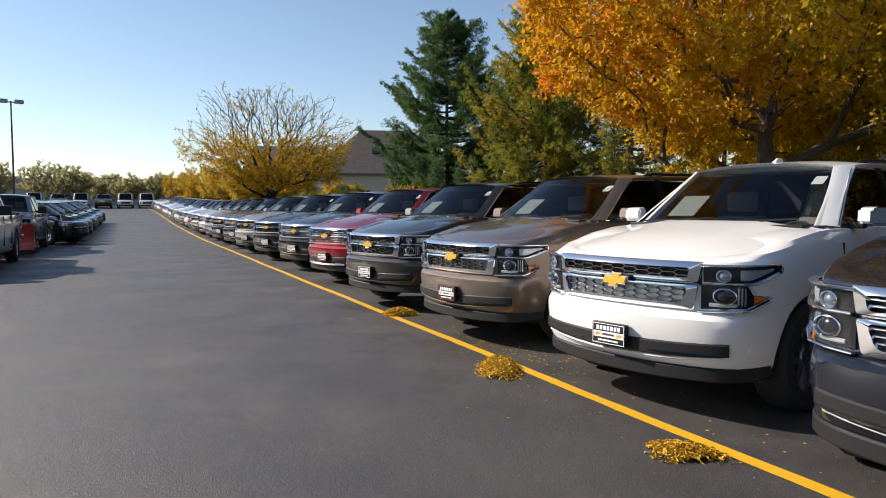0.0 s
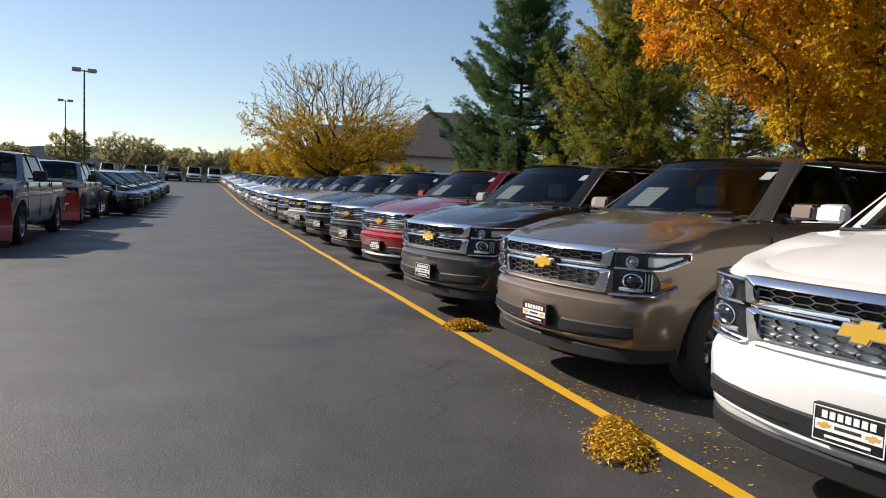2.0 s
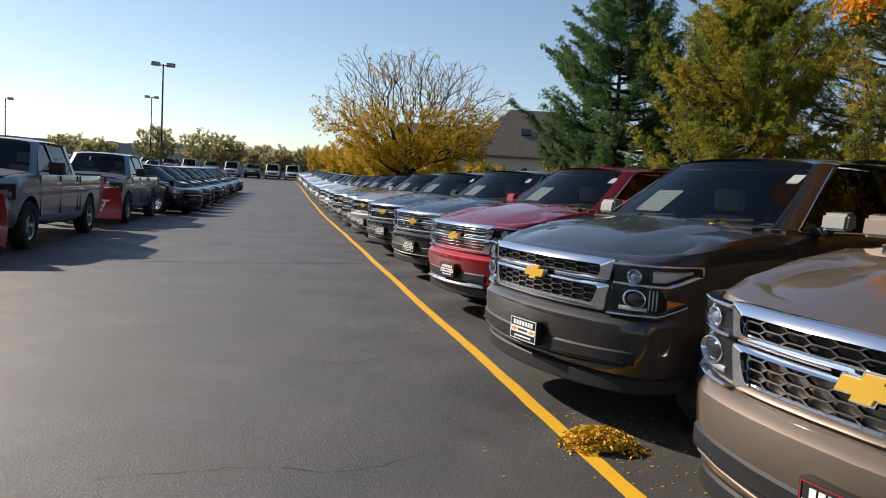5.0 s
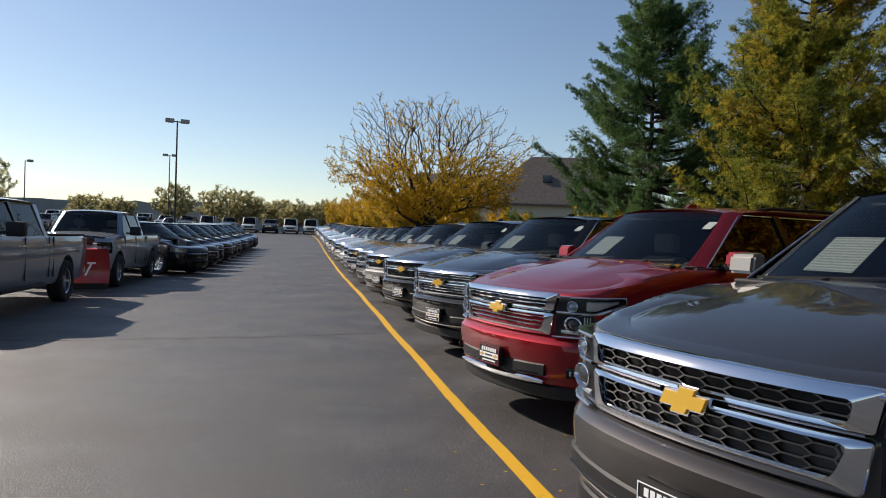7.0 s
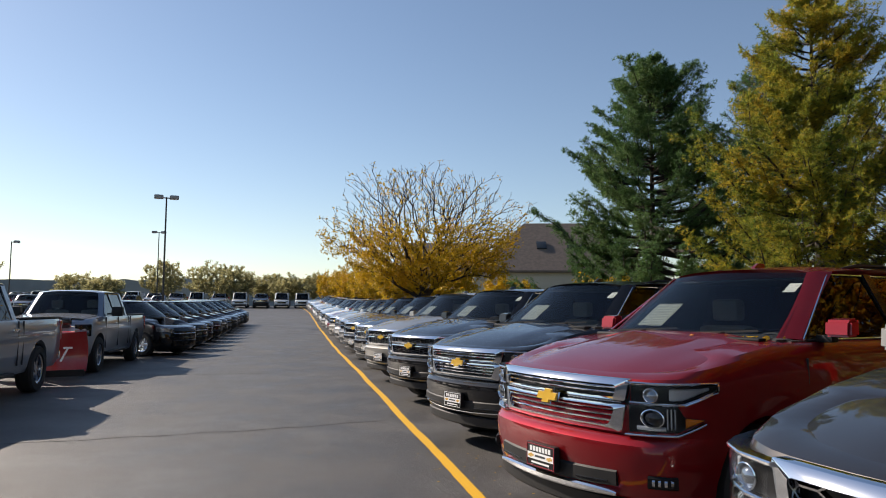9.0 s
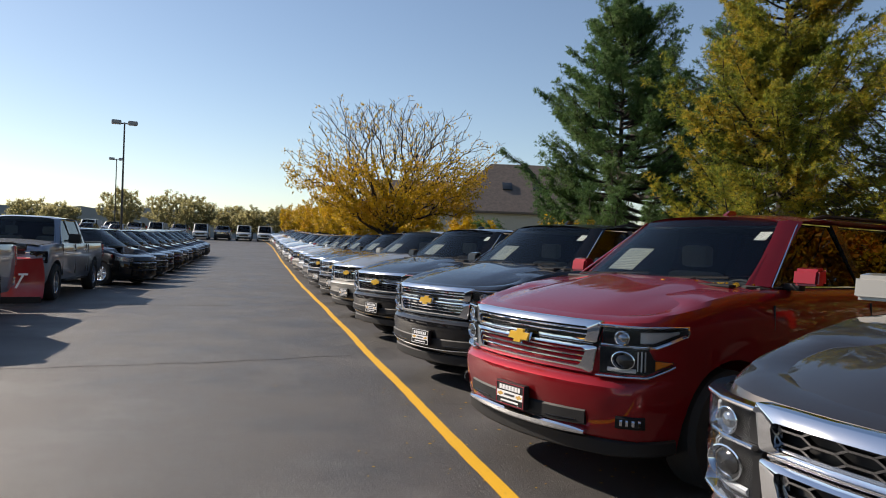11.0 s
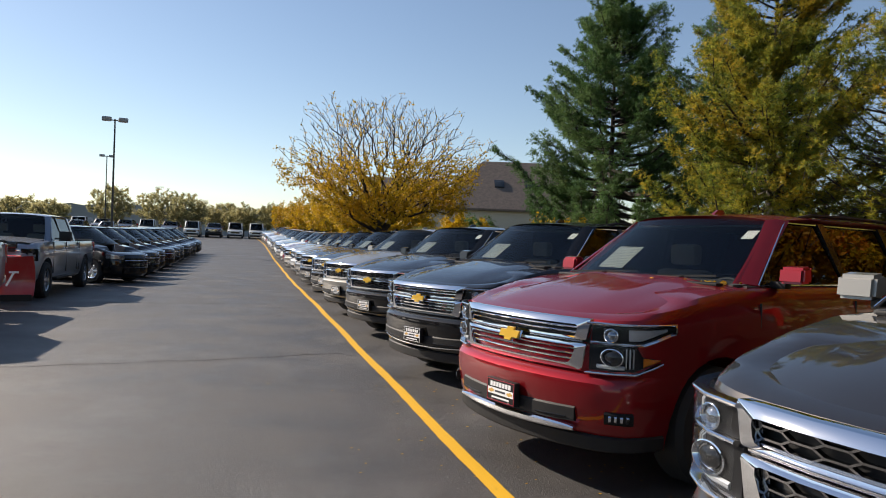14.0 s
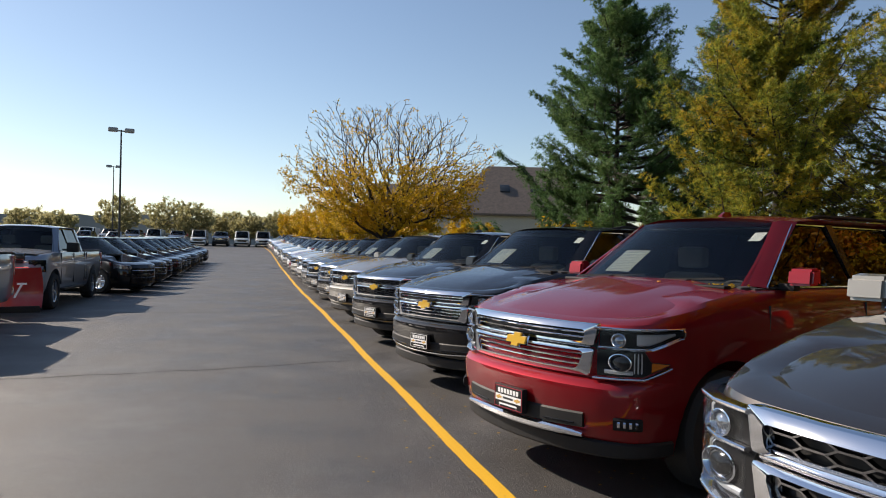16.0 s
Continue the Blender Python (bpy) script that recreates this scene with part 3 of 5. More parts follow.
def head_lamp(root, sg):
    """Head lamp in two storeys: an upper arm that wraps far round the corner and a lower bowl with an amber tip."""
    dx = -0.07
    ease = lambda s, a, b: min(max((abs(s) - a) / (b - a), 0), 1)
    up_hi = lambda s: 1.083 + 0.012 * ease(s, 0.66, 1.22)
    up_lo = lambda s: 0.968 + 0.075 * ease(s, 0.98, 1.2)
    dn_hi = lambda s: 0.968 - 0.07 * ease(s, 0.955, 1.0) - 0.012 * ease(s, 1.0, 1.13)
    dn_lo = lambda s: 0.785 + 0.012 * ease(s, 0.66, 0.95) + 0.075 * ease(s, 0.95, 1.14)
    h = part("headlight", band(bmesh.new(), NOSE, sg * 0.66, sg * 1.215, up_lo, up_hi, 0.004, 0.03, dx, 20), LAMP_DARK, root, "clear two-storey headlight with a black housing")
    part("lower_housing", band(bmesh.new(), NOSE, sg * 0.645, sg * 1.135, dn_lo, dn_hi, 0.004, 0.03, dx, 24), LAMP_DARK, h)
    # round projector above, wide bowl below
    for s, z, r, wide in ((0.80, 1.022, 0.036, 1.15), (0.81, 0.885, 0.046, 1.45)):
        c = Vector(on_nose(sg * s, z, -0.004, dx))
        way = Vector((1, 0.25 * sg, 0)).normalized()
        side = Vector((0, 0, 1)).cross(way)

        def dish(steps):
            bm = bmesh.new()
            loft(bm, [[c + way * d + q * (wide * math.cos(a) * side + math.sin(a) * Vector((0, 0, 1))) for a in [2 * math.pi * k / 22 for k in range(22)]] for d, q in steps], True, False)
            return bm
        bowl = part("lamp_bowl", dish([(0.028, r * 1.22), (0.030, r * 1.12), (0.012, r * 0.95), (0.008, r * 0.8)]), CHROME, h)
        part("projector", dish([(0.006, r * 0.85), (0.020, r * 0.78), (0.029, r * 0.5), (0.032, r * 0.05)]), GLOSS_BLACK if z < 0.95 else LAMP_GLASS, bowl)
    part("light_blade", band(bmesh.new(), NOSE, sg * 0.66, sg * 1.20, lambda s: up_lo(s) - 0.006, lambda s: up_lo(s) + 0.010, 0.030, 0.03, dx, 20), CHROME, h, "chrome blade between the two storeys")
    part("reflector", band(bmesh.new(), NOSE, sg * 0.90, sg * 1.17, lambda s: up_lo(s) + 0.022, lambda s: up_hi(s) - 0.022, 0.010, 0.012, dx, 10), SILVER_PLASTIC, h, "pale silver reflector")
    for k in range(3):
        part("reflector_rib", band(bmesh.new(), NOSE, sg * (0.885 + 0.022 * k), sg * (0.893 + 0.022 * k), 0.82, 0.945, 0.014, 0.014, dx, 2), SILVER_PLASTIC, h)
    part("reflector", band(bmesh.new(), NOSE, sg * 0.70, sg * 0.88, 0.81, 0.835, 0.014, 0.014, dx, 6), SILVER_PLASTIC, h, "pale silver reflector")
    part("marker", band(bmesh.new(), NOSE, sg * 1.0, sg * 1.12, lambda s: dn_lo(s) + 0.012, lambda s: dn_hi(s) - 0.008, 0.014, 0.015, dx, 6), AMBER, h, "amber side marker")
    for name, s0, s1, lo, hi in (("lens", 0.66, 1.215, up_lo, up_hi), ("lens", 0.645, 1.135, dn_lo, dn_hi)):
        g = part(name, band(bmesh.new(), NOSE, sg * s0, sg * s1, lo, hi, 0.038, 0.004, dx, 24), LENS, h)
        g.visible_shadow = False
    bm = band(bmesh.new(), NOSE, sg * 0.64, sg * 1.22, up_hi, lambda s: up_hi(s) + 0.016 - 0.006 * ease(s, 0.66, 1.2), 0.044, 0.05, dx, 22)
    band(bm, NOSE, sg * 1.212, sg * 1.224, up_lo, up_hi, 0.042, 0.04, dx, 2)
    band(bm, NOSE, sg * 0.99, sg * 1.215, lambda s: up_lo(s) - 0.007, up_lo, 0.042, 0.04, dx, 10)
    part("headlight_trim", bm, CHROME, root, "thin chrome trim of the headlight")
    bm = band(bmesh.new(), NOSE, sg * 0.635, sg * 1.12, lambda s: dn_lo(s) - 0.013, dn_lo, 0.044, 0.05, dx, 22)
    part("headlight_trim", bm, CHROME, root, "thin chrome trim of the headlight")


def suv(name, colour, grille="mesh", plate_back=BLACK, skid=False, full=True, label=""):
    """A large parked SUV, nose at the origin and looking along +x."""
    P = PAINTS[colour]
    root = tagged(new(name), label, "car")
    painted(part("body", suv_body_mesh(), [], root), P)
    # hood: a raised panel with two creases
    def hood():
        bm = bmesh.new()
        rings = []
        for i in range(13):
            u = i / 12
            x = -0.20 - 1.10 * u
            w = 0.86 + 0.05 * u
            z = 1.145 + 0.19 * min(1, u * 1.03) - (0.035 * (1 - u) ** 6)
            top = []
            for k in range(17):
                v = -1 + k / 8
                xx = x - 0.16 * abs(v) ** 3 * (1 - u)
                crown = 0.028 if abs(v) < 0.55 else 0.028 - 0.024 * (abs(v) - 0.55) / 0.12 if abs(v) < 0.67 else 0.004
                crown = crown * (0.25 + 0.75 * min(1, u * 2.2)) + 0.012 * (1 - v * v) - 0.02 * max(0, abs(v) - 0.85) / 0.15
                top.append((xx, v * w, z + crown))
            bottom = [(p[0], p[1] * 0.99, p[2] - 0.03) for p in reversed(top)]
            rings.append(top + bottom)
        loft(bm, rings)
        return part("hood", bm, [P], root, sharp=55)
    cached(root, "suv_hood", hood, P)
    cab = cached(root, "suv_cab", lambda: cabin(root, P, 1.345, -1.28, -2.0, 1.875, -5.15, 0.955, 0.755, -4.85, [(-2.72, 0.09), (-3.72, 0.09), (-4.72, 0.14)], full), P)
    def front():
        # black back, two chrome loops, what fills them, badge across the middle
        dx = -0.085
        g = part("grille", band(bmesh.new(), NOSE, -0.64, 0.64, 0.79, 1.095, 0.0, 0.03, dx, 20), BLACK, root, "black honeycomb grille in a chrome frame" if grille == "mesh" else "chrome barred grille in a chrome frame")
        up_in = [(-0.575, 1.073), (0.575, 1.073), (0.56, 0.996), (-0.56, 0.996)]
        dn_in = [(-0.565, 0.936), (0.565, 0.936), (0.515, 0.817), (-0.515, 0.817)]
        bm = grille_loop(bmesh.new(), chamfered([(-0.655, 1.112), (0.655, 1.112), (0.63, 0.980), (-0.63, 0.980)], 0.012), chamfered(up_in, 0.022), 0.040, 0.058, 0.05, dx)
        part("grille_frame", bm, CHROME, g, "upper chrome loop of the grille")
        bm = grille_loop(bmesh.new(), chamfered([(-0.63, 0.955), (0.63, 0.955), (0.60, 0.780), (-0.60, 0.780)], 0.02), chamfered(dn_in, 0.03), 0.042, 0.056, 0.05, dx)
        part("grille_frame", bm, CHROME, g, "lower chrome loop of the grille")
        if full:
            for sg in (1, -1):
                part("grille_bar", band(bmesh.new(), NOSE, sg * 0.16, sg * 0.60, 0.962, 0.973, 0.036, 0.03, dx, 8), DULL_CHROME, g, "slim chrome grille bar")
        if grille == "mesh":
            if full:
                for half, low, high, rows in ((0.567, 0.998, 1.071, 2), (0.535, 0.82, 0.934, 3)):
                    part("grille_mesh", honeycomb(bmesh.new(), NOSE, half, low, high, rows, 11, 0.026, dx, 0.0065, 0.022), MESH_METAL, g, "open honeycomb mesh")
            else:
                bm = bmesh.new()
                for z in (0.84, 0.875, 0.91, 1.02, 1.045):
                    band(bm, NOSE, -0.54, 0.54, z, z + 0.01, 0.02, 0.02, dx, 8)
                part("grille_mesh", bm, MESH_METAL, g, "open honeycomb mesh")
        else:
            for z, half in ((0.838, 0.53), (0.872, 0.54), (0.906, 0.555), (1.012, 0.565), (1.044, 0.57)):
                part("grille_slat", band(bmesh.new(), NOSE, -half, half, z, z + 0.013, 0.036, 0.03, dx, 16), CHROME, g)
        t = Matrix.Translation((-0.028, 0, 0.950))
        bm = cross_badge(bmesh.new(), 1.1, 0.014, 0.008)
        part("badge_rim", bm, CHROME, root, m=t)
        part("badge", cross_badge(bmesh.new(), 1.1, 0.024), GOLD, root, "gold cross-shaped badge", m=t)
        for sg in (1, -1):
            head_lamp(root, sg)
        # lower bumper
        wide = 0.60 if skid else 0.86
        bm = band(bmesh.new(), NOSE, -wide, wide, lambda s: 0.44 + 0.05 * abs(s) ** 2, lambda s: 0.545 + 0.03 * abs(s) ** 2, 0.02, 0.05, -0.012, 22)
        part("air_intake", bm, BLACK, root)
        for sg in (1, -1):
            bm = band(bmesh.new(), NOSE, sg * 0.30, sg * (wide - 0.06), lambda s: 0.462 + 0.03 * abs(s), lambda s: 0.47 + 0.03 * abs(s), 0.028, 0.03, -0.012, 10)
            part("intake_lip", bm, GLOSS_BLACK, root)
        bm = band(bmesh.new(), NOSE, -1.19, 1.19, lambda s: 0.27 + 0.03 * s * s, lambda s: 0.375 + 0.02 * s * s, 0.0, 0.05, -0.045, 22)
        part("air_dam", bm, BLACK, root)
        if full and not skid:
            bm = band(bmesh.new(), NOSE, -0.8, 0.8, lambda s: 0.415 + 0.06 * abs(s) ** 2, lambda s: 0.432 + 0.06 * abs(s) ** 2, 0.012, 0.03, -0.02, 22)
            part("bumper_strip", bm, CHROME if grille != "mesh" else P, root)
        if skid:
            bm = band(bmesh.new(), NOSE, -0.60, 0.60, lambda s: 0.385 + 0.05 * s * s, lambda s: 0.435 + 0.06 * s * s - 0.03 * (abs(s) / 0.6) ** 4, 0.05, 0.05, -0.03, 22)
            part("skid_bar", bm, CHROME, root, "bright chrome lower bumper bar")
            for sg in (1, -1):
                fog = part("fog_lamp", band(bmesh.new(), NOSE, sg * 0.80, sg * 0.97, 0.475, 0.55, 0.024, 0.03, -0.012, 6), LAMP_DARK, root, "fog lamp in a black recess")
                for k in range(4):
                    part("fog_bar", band(bmesh.new(), NOSE, sg * (0.825 + 0.034 * k), sg * (0.84 + 0.034 * k), 0.49, 0.535, 0.032, 0.02, -0.012, 2), CHROME, fog)
    cached(root, "suv_front_%s_%d_%d" % (grille, skid, full), front, P)
    if plate_back:
        cached(root, "plate_" + plate_back.name, lambda: plate(root, 0.04, 0.545, PLATE_RED if plate_back == PLATE_RED else WHITE_INK), P)

    def rest():
        for x in AXLES:
            for sg in (1, -1):
                wheel(root, x, sg * 0.865, 0.40, 6)
        for sg in (1, -1):
            bm = bmesh.new()
            loft(bm, [[(-1.60 + a, sg * (1.0 + y), z) for a, z in ((0, 1.36), (-0.015, 1.475), (-0.12, 1.49), (-0.13, 1.37))] for y in (0.01, 0.05, 0.15, 0.19)])
            bmesh.ops.bevel(bm, geom=list(bm.edges), offset=0.018, segments=2, affect="EDGES")
            mi = part("side_mirror", bm, [P], root)
            part("mirror_glass", boxes((-1.742, -1.729, sg * 1.10 - 0.07, sg * 1.10 + 0.07, 1.38, 1.475)), CHROME, mi)
            part("mirror_arm", boxes((-1.72, -1.64, sg * 0.985 - 0.06, sg * 0.985 + 0.06, 1.32, 1.37), bev=0.01), BLACK, root)
            # door seams, sill, handles
            if full:
                for x in (-1.42, -2.72, -3.72):
                    bm = boxes((x - 0.004, x + 0.004, sg * 1.008 - 0.01, sg * 1.008 + 0.004, 0.45, 1.22))
                    part("door_seam", bm, INK, root)
                for x in (-2.55, -3.55):
                    bm = boxes((x - 0.12, x + 0.1, sg * 1.03 - 0.018, sg * 1.03 + 0.012, 1.06, 1.095), bev=0.008)
                    part("door_handle", bm, [P], root)
            bm = boxes((-3.65, -1.5, sg * 1.0 - 0.1, sg * 1.0 + 0.03, 0.30, 0.35), bev=0.015)
            part("running_board", bm, BLACK, root)
            bm = tube(bmesh.new(), [(-2.5, sg * 0.62, 1.865), (-2.7, sg * 0.63, 1.90), (-3.5, sg * 0.63, 1.908), (-4.5, sg * 0.62, 1.895), (-4.7, sg * 0.61, 1.85)], 0.018, 6)
            part("roof_rail", bm, BLACK, root)
            part("tail_light", boxes((-5.37, -5.2, sg * 0.9 - 0.07, sg * 0.9 + 0.085, 0.95, 1.5), bev=0.02), REDLENS, root)
        bm = bmesh.new()
        loft(bm, [[(-2.20 - 0.12 * f, y * (1 - f * 0.7), 1.868 + 0.075 * f) for y in (-0.025, 0.025)] + [(-2.42 + 0.02 * f, y * (1 - f * 0.7), 1.868 + 0.075 * f) for y in (0.025, -0.025)] for f in (0, 0.6, 1.0)])
        part("roof_antenna", bm, [P], root)
        if full:
            for y0, y1 in ((-0.72, -0.02), (0.05, 0.70)):
                bm = bmesh.new()
                bar(bm, (-1.29, y0, 1.362), (-1.34, y1, 1.395), 0.014, 0.014)
                bar(bm, (-1.26, y0 + 0.35, 1.355), (-1.30, y0 + 0.4, 1.38), 0.018, 0.014)
                part("wiper", bm, BLACK, root)
            part("wiper_cowl", boxes((-1.36, -1.2, -0.8, 0.8, 1.325, 1.349), bev=0.01), BLACK, root)
            seat(root, -2.45, 0.42)
            seat(root, -2.45, -0.42)
            bm = tube(bmesh.new(), [Vector((-1.84 - 0.06 * math.sin(a), 0.42 + 0.18 * math.cos(a), 1.20 + 0.16 * math.sin(a))) for a in [2 * math.pi * k / 20 for k in range(21)]], 0.014, 6, False)
            part("steering_wheel", bm, INTERIOR, root)
            # sheet of paper and stickers behind the glass
            quad = lambda y0, y1, f0, f1, d: [(-1.28 - 0.72 * f - d, y, 1.34 + 0.485 * f) for y, f in ((y0, f0), (y1, f0), (y1, f1), (y0, f1))]
            part("window_sheet", quad_slab(bmesh.new(), quad(-0.60, -0.33, 0.14, 0.52, 0.11), 0.002, (1, 1)), PAPER_DIM, root, "printed price sheet behind the windscreen")
            part("window_sticker", quad_slab(bmesh.new(), quad(0.52, 0.62, 0.70, 0.84, 0.105), 0.002, (1, 1)), PAPER, root, "small white windscreen sticker")
    cached(root, "suv_rest_%d" % full, rest, P)
    return root


PAPER_DIM = mat("printed_sheet", (0.42, 0.44, 0.42), 0.8)
_lines = node(PAPER_DIM, "ShaderNodeTexWave", Scale=22.0, Distortion=0.0)
_lines.bands_direction = "Z"
wire(PAPER_DIM, coords(PAPER_DIM), _lines.inputs["Vector"])
wire(PAPER_DIM, ramp(PAPER_DIM, _lines.outputs["Fac"], [(0.3, (0.22, 0.24, 0.23)), (0.7, (0.36, 0.39, 0.36))]), bsdf(PAPER_DIM, "Base Color"))
LIB = {}


def cached(root, key, build, P):
    """Builds a group of parts once; later cars get copies that share the meshes, in their own paint."""
    if key not in LIB:
        before = set(root.children)
        build()
        tops = [c for c in root.children if c not in before]
        LIB[key] = (P, tops)
        return
    first, tops = LIB[key]
    for top in tops:
        made = {}
        for o in (top, *top.children_recursive):
            c = o.copy()
            scene.collection.objects.link(c)
            c.parent = made.get(o.parent, root)
            c.matrix_parent_inverse = o.matrix_parent_inverse
            made[o] = c
            for s in c.material_slots:
                if s.material == first:
                    s.link = "OBJECT"
                    s.material = P
            if not o.visible_shadow:
                c.visible_shadow = False


# ---- the row of SUVs along the line ----
NEAR_ROW = [
    # first two are unseen additions that block skylight from the near car sides
    ("silver", "mesh", None, False, 0.0, -4.6, 12.5, "silver SUV added out of view to shade the row"),
    ("grey", "mesh", None, False, 0.0, -1.75, 12.5, "grey SUV added out of view to shade the row"),  # colour, grille, plate, skid, x and y of the nose, angle to the line, label
    ("blue_black", "bars", None, False, -0.08, 1.0, 12.5, "dark blue-black SUV with a chrome barred grille, parked at the line"),
    ("white", "mesh", BLACK, False, 0.01, 3.63, 12.6, "white SUV with a honeycomb grille and gold badge, parked"),
    ("brown", "mesh", PLATE_RED, False, -0.03, 6.45, 11.6, "metallic brown SUV with a honeycomb grille and a red-edged black plate"),
    ("umber", "mesh", BLACK, False, -0.07, 9.28, 16.2, "dark grey-brown SUV with a honeycomb grille"),
    ("red", "bars", PLATE_RED, True, 0.18, 12.72, 18.3, "glossy red SUV with chrome grille bars and skid bar"),
    ("black", "bars", BLACK, False, 0.24, 15.76, 23.6, "black SUV with a chrome barred grille, parked at the line"),
    ("black", "mesh", BLACK, False, 0.25, 19.31, 26.5, "black SUV with a honeycomb grille, parked at the line"),
]


def place_car(c, x, y, heading):
    """heading: degrees from +x of the way the nose looks."""
    c.matrix_basis = pose(x, y, lot_height(y), 0, 0, heading)
    return c


for colour, gr, pl, skid, x, y, turn, lab in NEAR_ROW:
    c = suv("suv", colour, gr, pl, skid, True, lab)
    tagged(c, group="row of parked SUVs")
    place_car(c, x, y, 180 + turn)
    if colour == "umber":
        for cap in [k for k in c.children if k.name.startswith("side_mirror")]:
            painted(cap, PAINTS["pewter"])["label"] = "pale silver mirror cap"
FAR_COLOURS = ["pewter", "black", "blue_black", "grey", "silver", "pewter", "dark_red", "white", "grey", "silver", "white", "black", "silver", "pewter", "silver", "white", "grey", "dark_red", "silver", "white"]
for i in range(23):
    col = FAR_COLOURS[i % len(FAR_COLOURS)]
    y = 22.7 + 3.3 * i
    gr = "bars" if i % 3 == 1 else "mesh"
    c = suv("suv", col, gr, BLACK if i < 8 else None, False, i < 6, "%s SUV in the long row, nose to the line" % col.replace("_", " "))
    tagged(c, group="row of parked SUVs")
    place_car(c, 0.2 + 0.05 * math.sin(i * 2.1) - 0.0009 * max(0, y - 75) ** 2, y, 180 + 27 + 1.2 * math.sin(i * 1.7))


# ---- pickups, crossovers and vans ----
PICK_LEVELS = [(0.40, -0.20, 0.93, 0.1, 0), (0.50, -0.03, 0.97, 0.03, 0), (0.66, 0.0, 0.99, 0, 0), (0.76, -0.01, 1.0, 0, 0), (0.80, -0.06, 1.0, 0, 0), (1.0, -0.07, 1.01, 0, 0), (1.15, -0.09, 1.0, 0, 0),
               (1.22, -0.13, 0.985, 0.0, 0.02), (1.26, -0.22, 0.96, 0.02, 0.05), (1.275, -0.4, 0.9, 0.06, 0.055), (1.28, -0.6, 0.6, 0.2, 0.055)]
PICK_AXLES = (-1.0, -4.9)


def pickup(colour, label, far=False):
    """A crew-cab pickup, nose at the origin looking along +x."""
    P = PAINTS[colour]
    root = tagged(new("pickup_truck"), label, "truck")
    L = 6.2

    def build():
        bm = bmesh.new()
        loft(bm, body_rings(NOSE, L, PICK_LEVELS, 0.1))
        ob = part("body", bm, [P])
        cutters = arch_cutters(PICK_AXLES, 0.50, 0.68, 1.3, 0.44)
        bed = boxes((-L + 0.12, -4.15, -0.82, 0.82, 0.85, 1.6))
        me = bpy.data.meshes.new("cutter")
        bed.to_mesh(me)
        bed.free()
        cutters.append(new("cutter", me))
        bpy.context.view_layer.update()
        cut(ob, cutters)
        ob.parent = root
        cabin(root, P, 1.33, -1.42, -2.05, 1.95, -4.02, 0.955, 0.76, -3.90, [(-2.7, 0.1), (-3.85, 0.16)])
        bm = band(bmesh.new(), NOSE, -0.66, 0.66, 0.82, 1.16, 0.0, 0.02, -0.09, 18)
        g = part("grille", bm, GLOSS_BLACK, root, "black grille with chrome bars")
        for z in (0.84, 0.97, 1.1):
            part("grille_bar", band(bmesh.new(), NOSE, -0.68, 0.68, z, z + 0.035, 0.03, 0.04, -0.09, 16), CHROME, g)
        bm = band(bmesh.new(), NOSE, -0.95, 0.95, 0.52, 0.72, 0.03, 0.05, -0.02, 20)
        part("front_bumper", bm, CHROME, root, "chrome front bumper")
        for sg in (1, -1):
            h = part("headlight", band(bmesh.new(), NOSE, sg * 0.68, sg * 1.1, 0.87, 1.15, 0.012, 0.04, -0.09, 10), GLOSS_BLACK, root)
            part("reflector", band(bmesh.new(), NOSE, sg * 0.72, sg * 1.0, 0.9, 0.97, 0.022, 0.02, -0.09, 6), DULL_CHROME, h)
            ln = part("lens", band(bmesh.new(), NOSE, sg * 0.68, sg * 1.1, 0.87, 1.15, 0.035, 0.006, -0.09, 10), LENS, h)
            ln.visible_shadow = False
            for x in PICK_AXLES:
                wheel(root, x, sg * 0.88, 0.42, 6)
            bm = boxes((-1.98, -1.78, sg * 1.17 - 0.13, sg * 1.17 + 0.13, 1.32, 1.56), bev=0.035)
            part("side_mirror", bm, BLACK, root)
            part("mirror_arm", boxes((-1.9, -1.82, sg * 1.0 - 0.06, sg * 1.0 + 0.06, 1.36, 1.4)), BLACK, root)
            for x in (-1.5, -2.7, -3.85, -4.08):
                part("door_seam", boxes((x - 0.005, x + 0.005, sg * 1.012 - 0.02, sg * 1.012 + 0.006, 0.55, 1.30)), INK, root)
            for x in (-2.5, -3.68):
                part("door_handle", boxes((x - 0.12, x + 0.1, sg * 1.03 - 0.02, sg * 1.03 + 0.015, 1.13, 1.17), bev=0.008), CHROME, root)
            part("running_board", boxes((-3.6, -1.6, sg * 1.0 - 0.09, sg * 1.0 + 0.07, 0.40, 0.46), bev=0.02), BLACK, root)
            part("bed_rail_cap", boxes((-L + 0.05, -4.1, sg * 0.9 - 0.06, sg * 0.9 + 0.05, 1.325, 1.36), bev=0.012), BLACK, root)
            part("tail_light", boxes((-L - 0.01, -L + 0.13, sg * 0.93 - 0.05, sg * 0.93 + 0.06, 0.9, 1.28), bev=0.02), REDLENS, root)
            seat(root, -2.5, sg * 0.42, 0.98)
        for y in (-0.35, -0.15, 0, 0.15, 0.35):
            part("roof_marker", boxes((-2.14, -2.07, y - 0.035, y + 0.035, 1.915, 1.945), bev=0.008), AMBER, root)
        part("rear_bumper", boxes((-L - 0.12, -L + 0.04, -0.95, 0.95, 0.5, 0.68), bev=0.03), CHROME, root)
        part("hood", quad_slab(bmesh.new(), [(-0.3, -0.8, 1.275), (-0.3, 0.8, 1.275), (-1.36, 0.86, 1.355), (-1.36, -0.86, 1.355)], 0.02, (6, 3), (0, 0, 0.045)), [P], root)
    cached(root, "pickup", build, P)
    return root


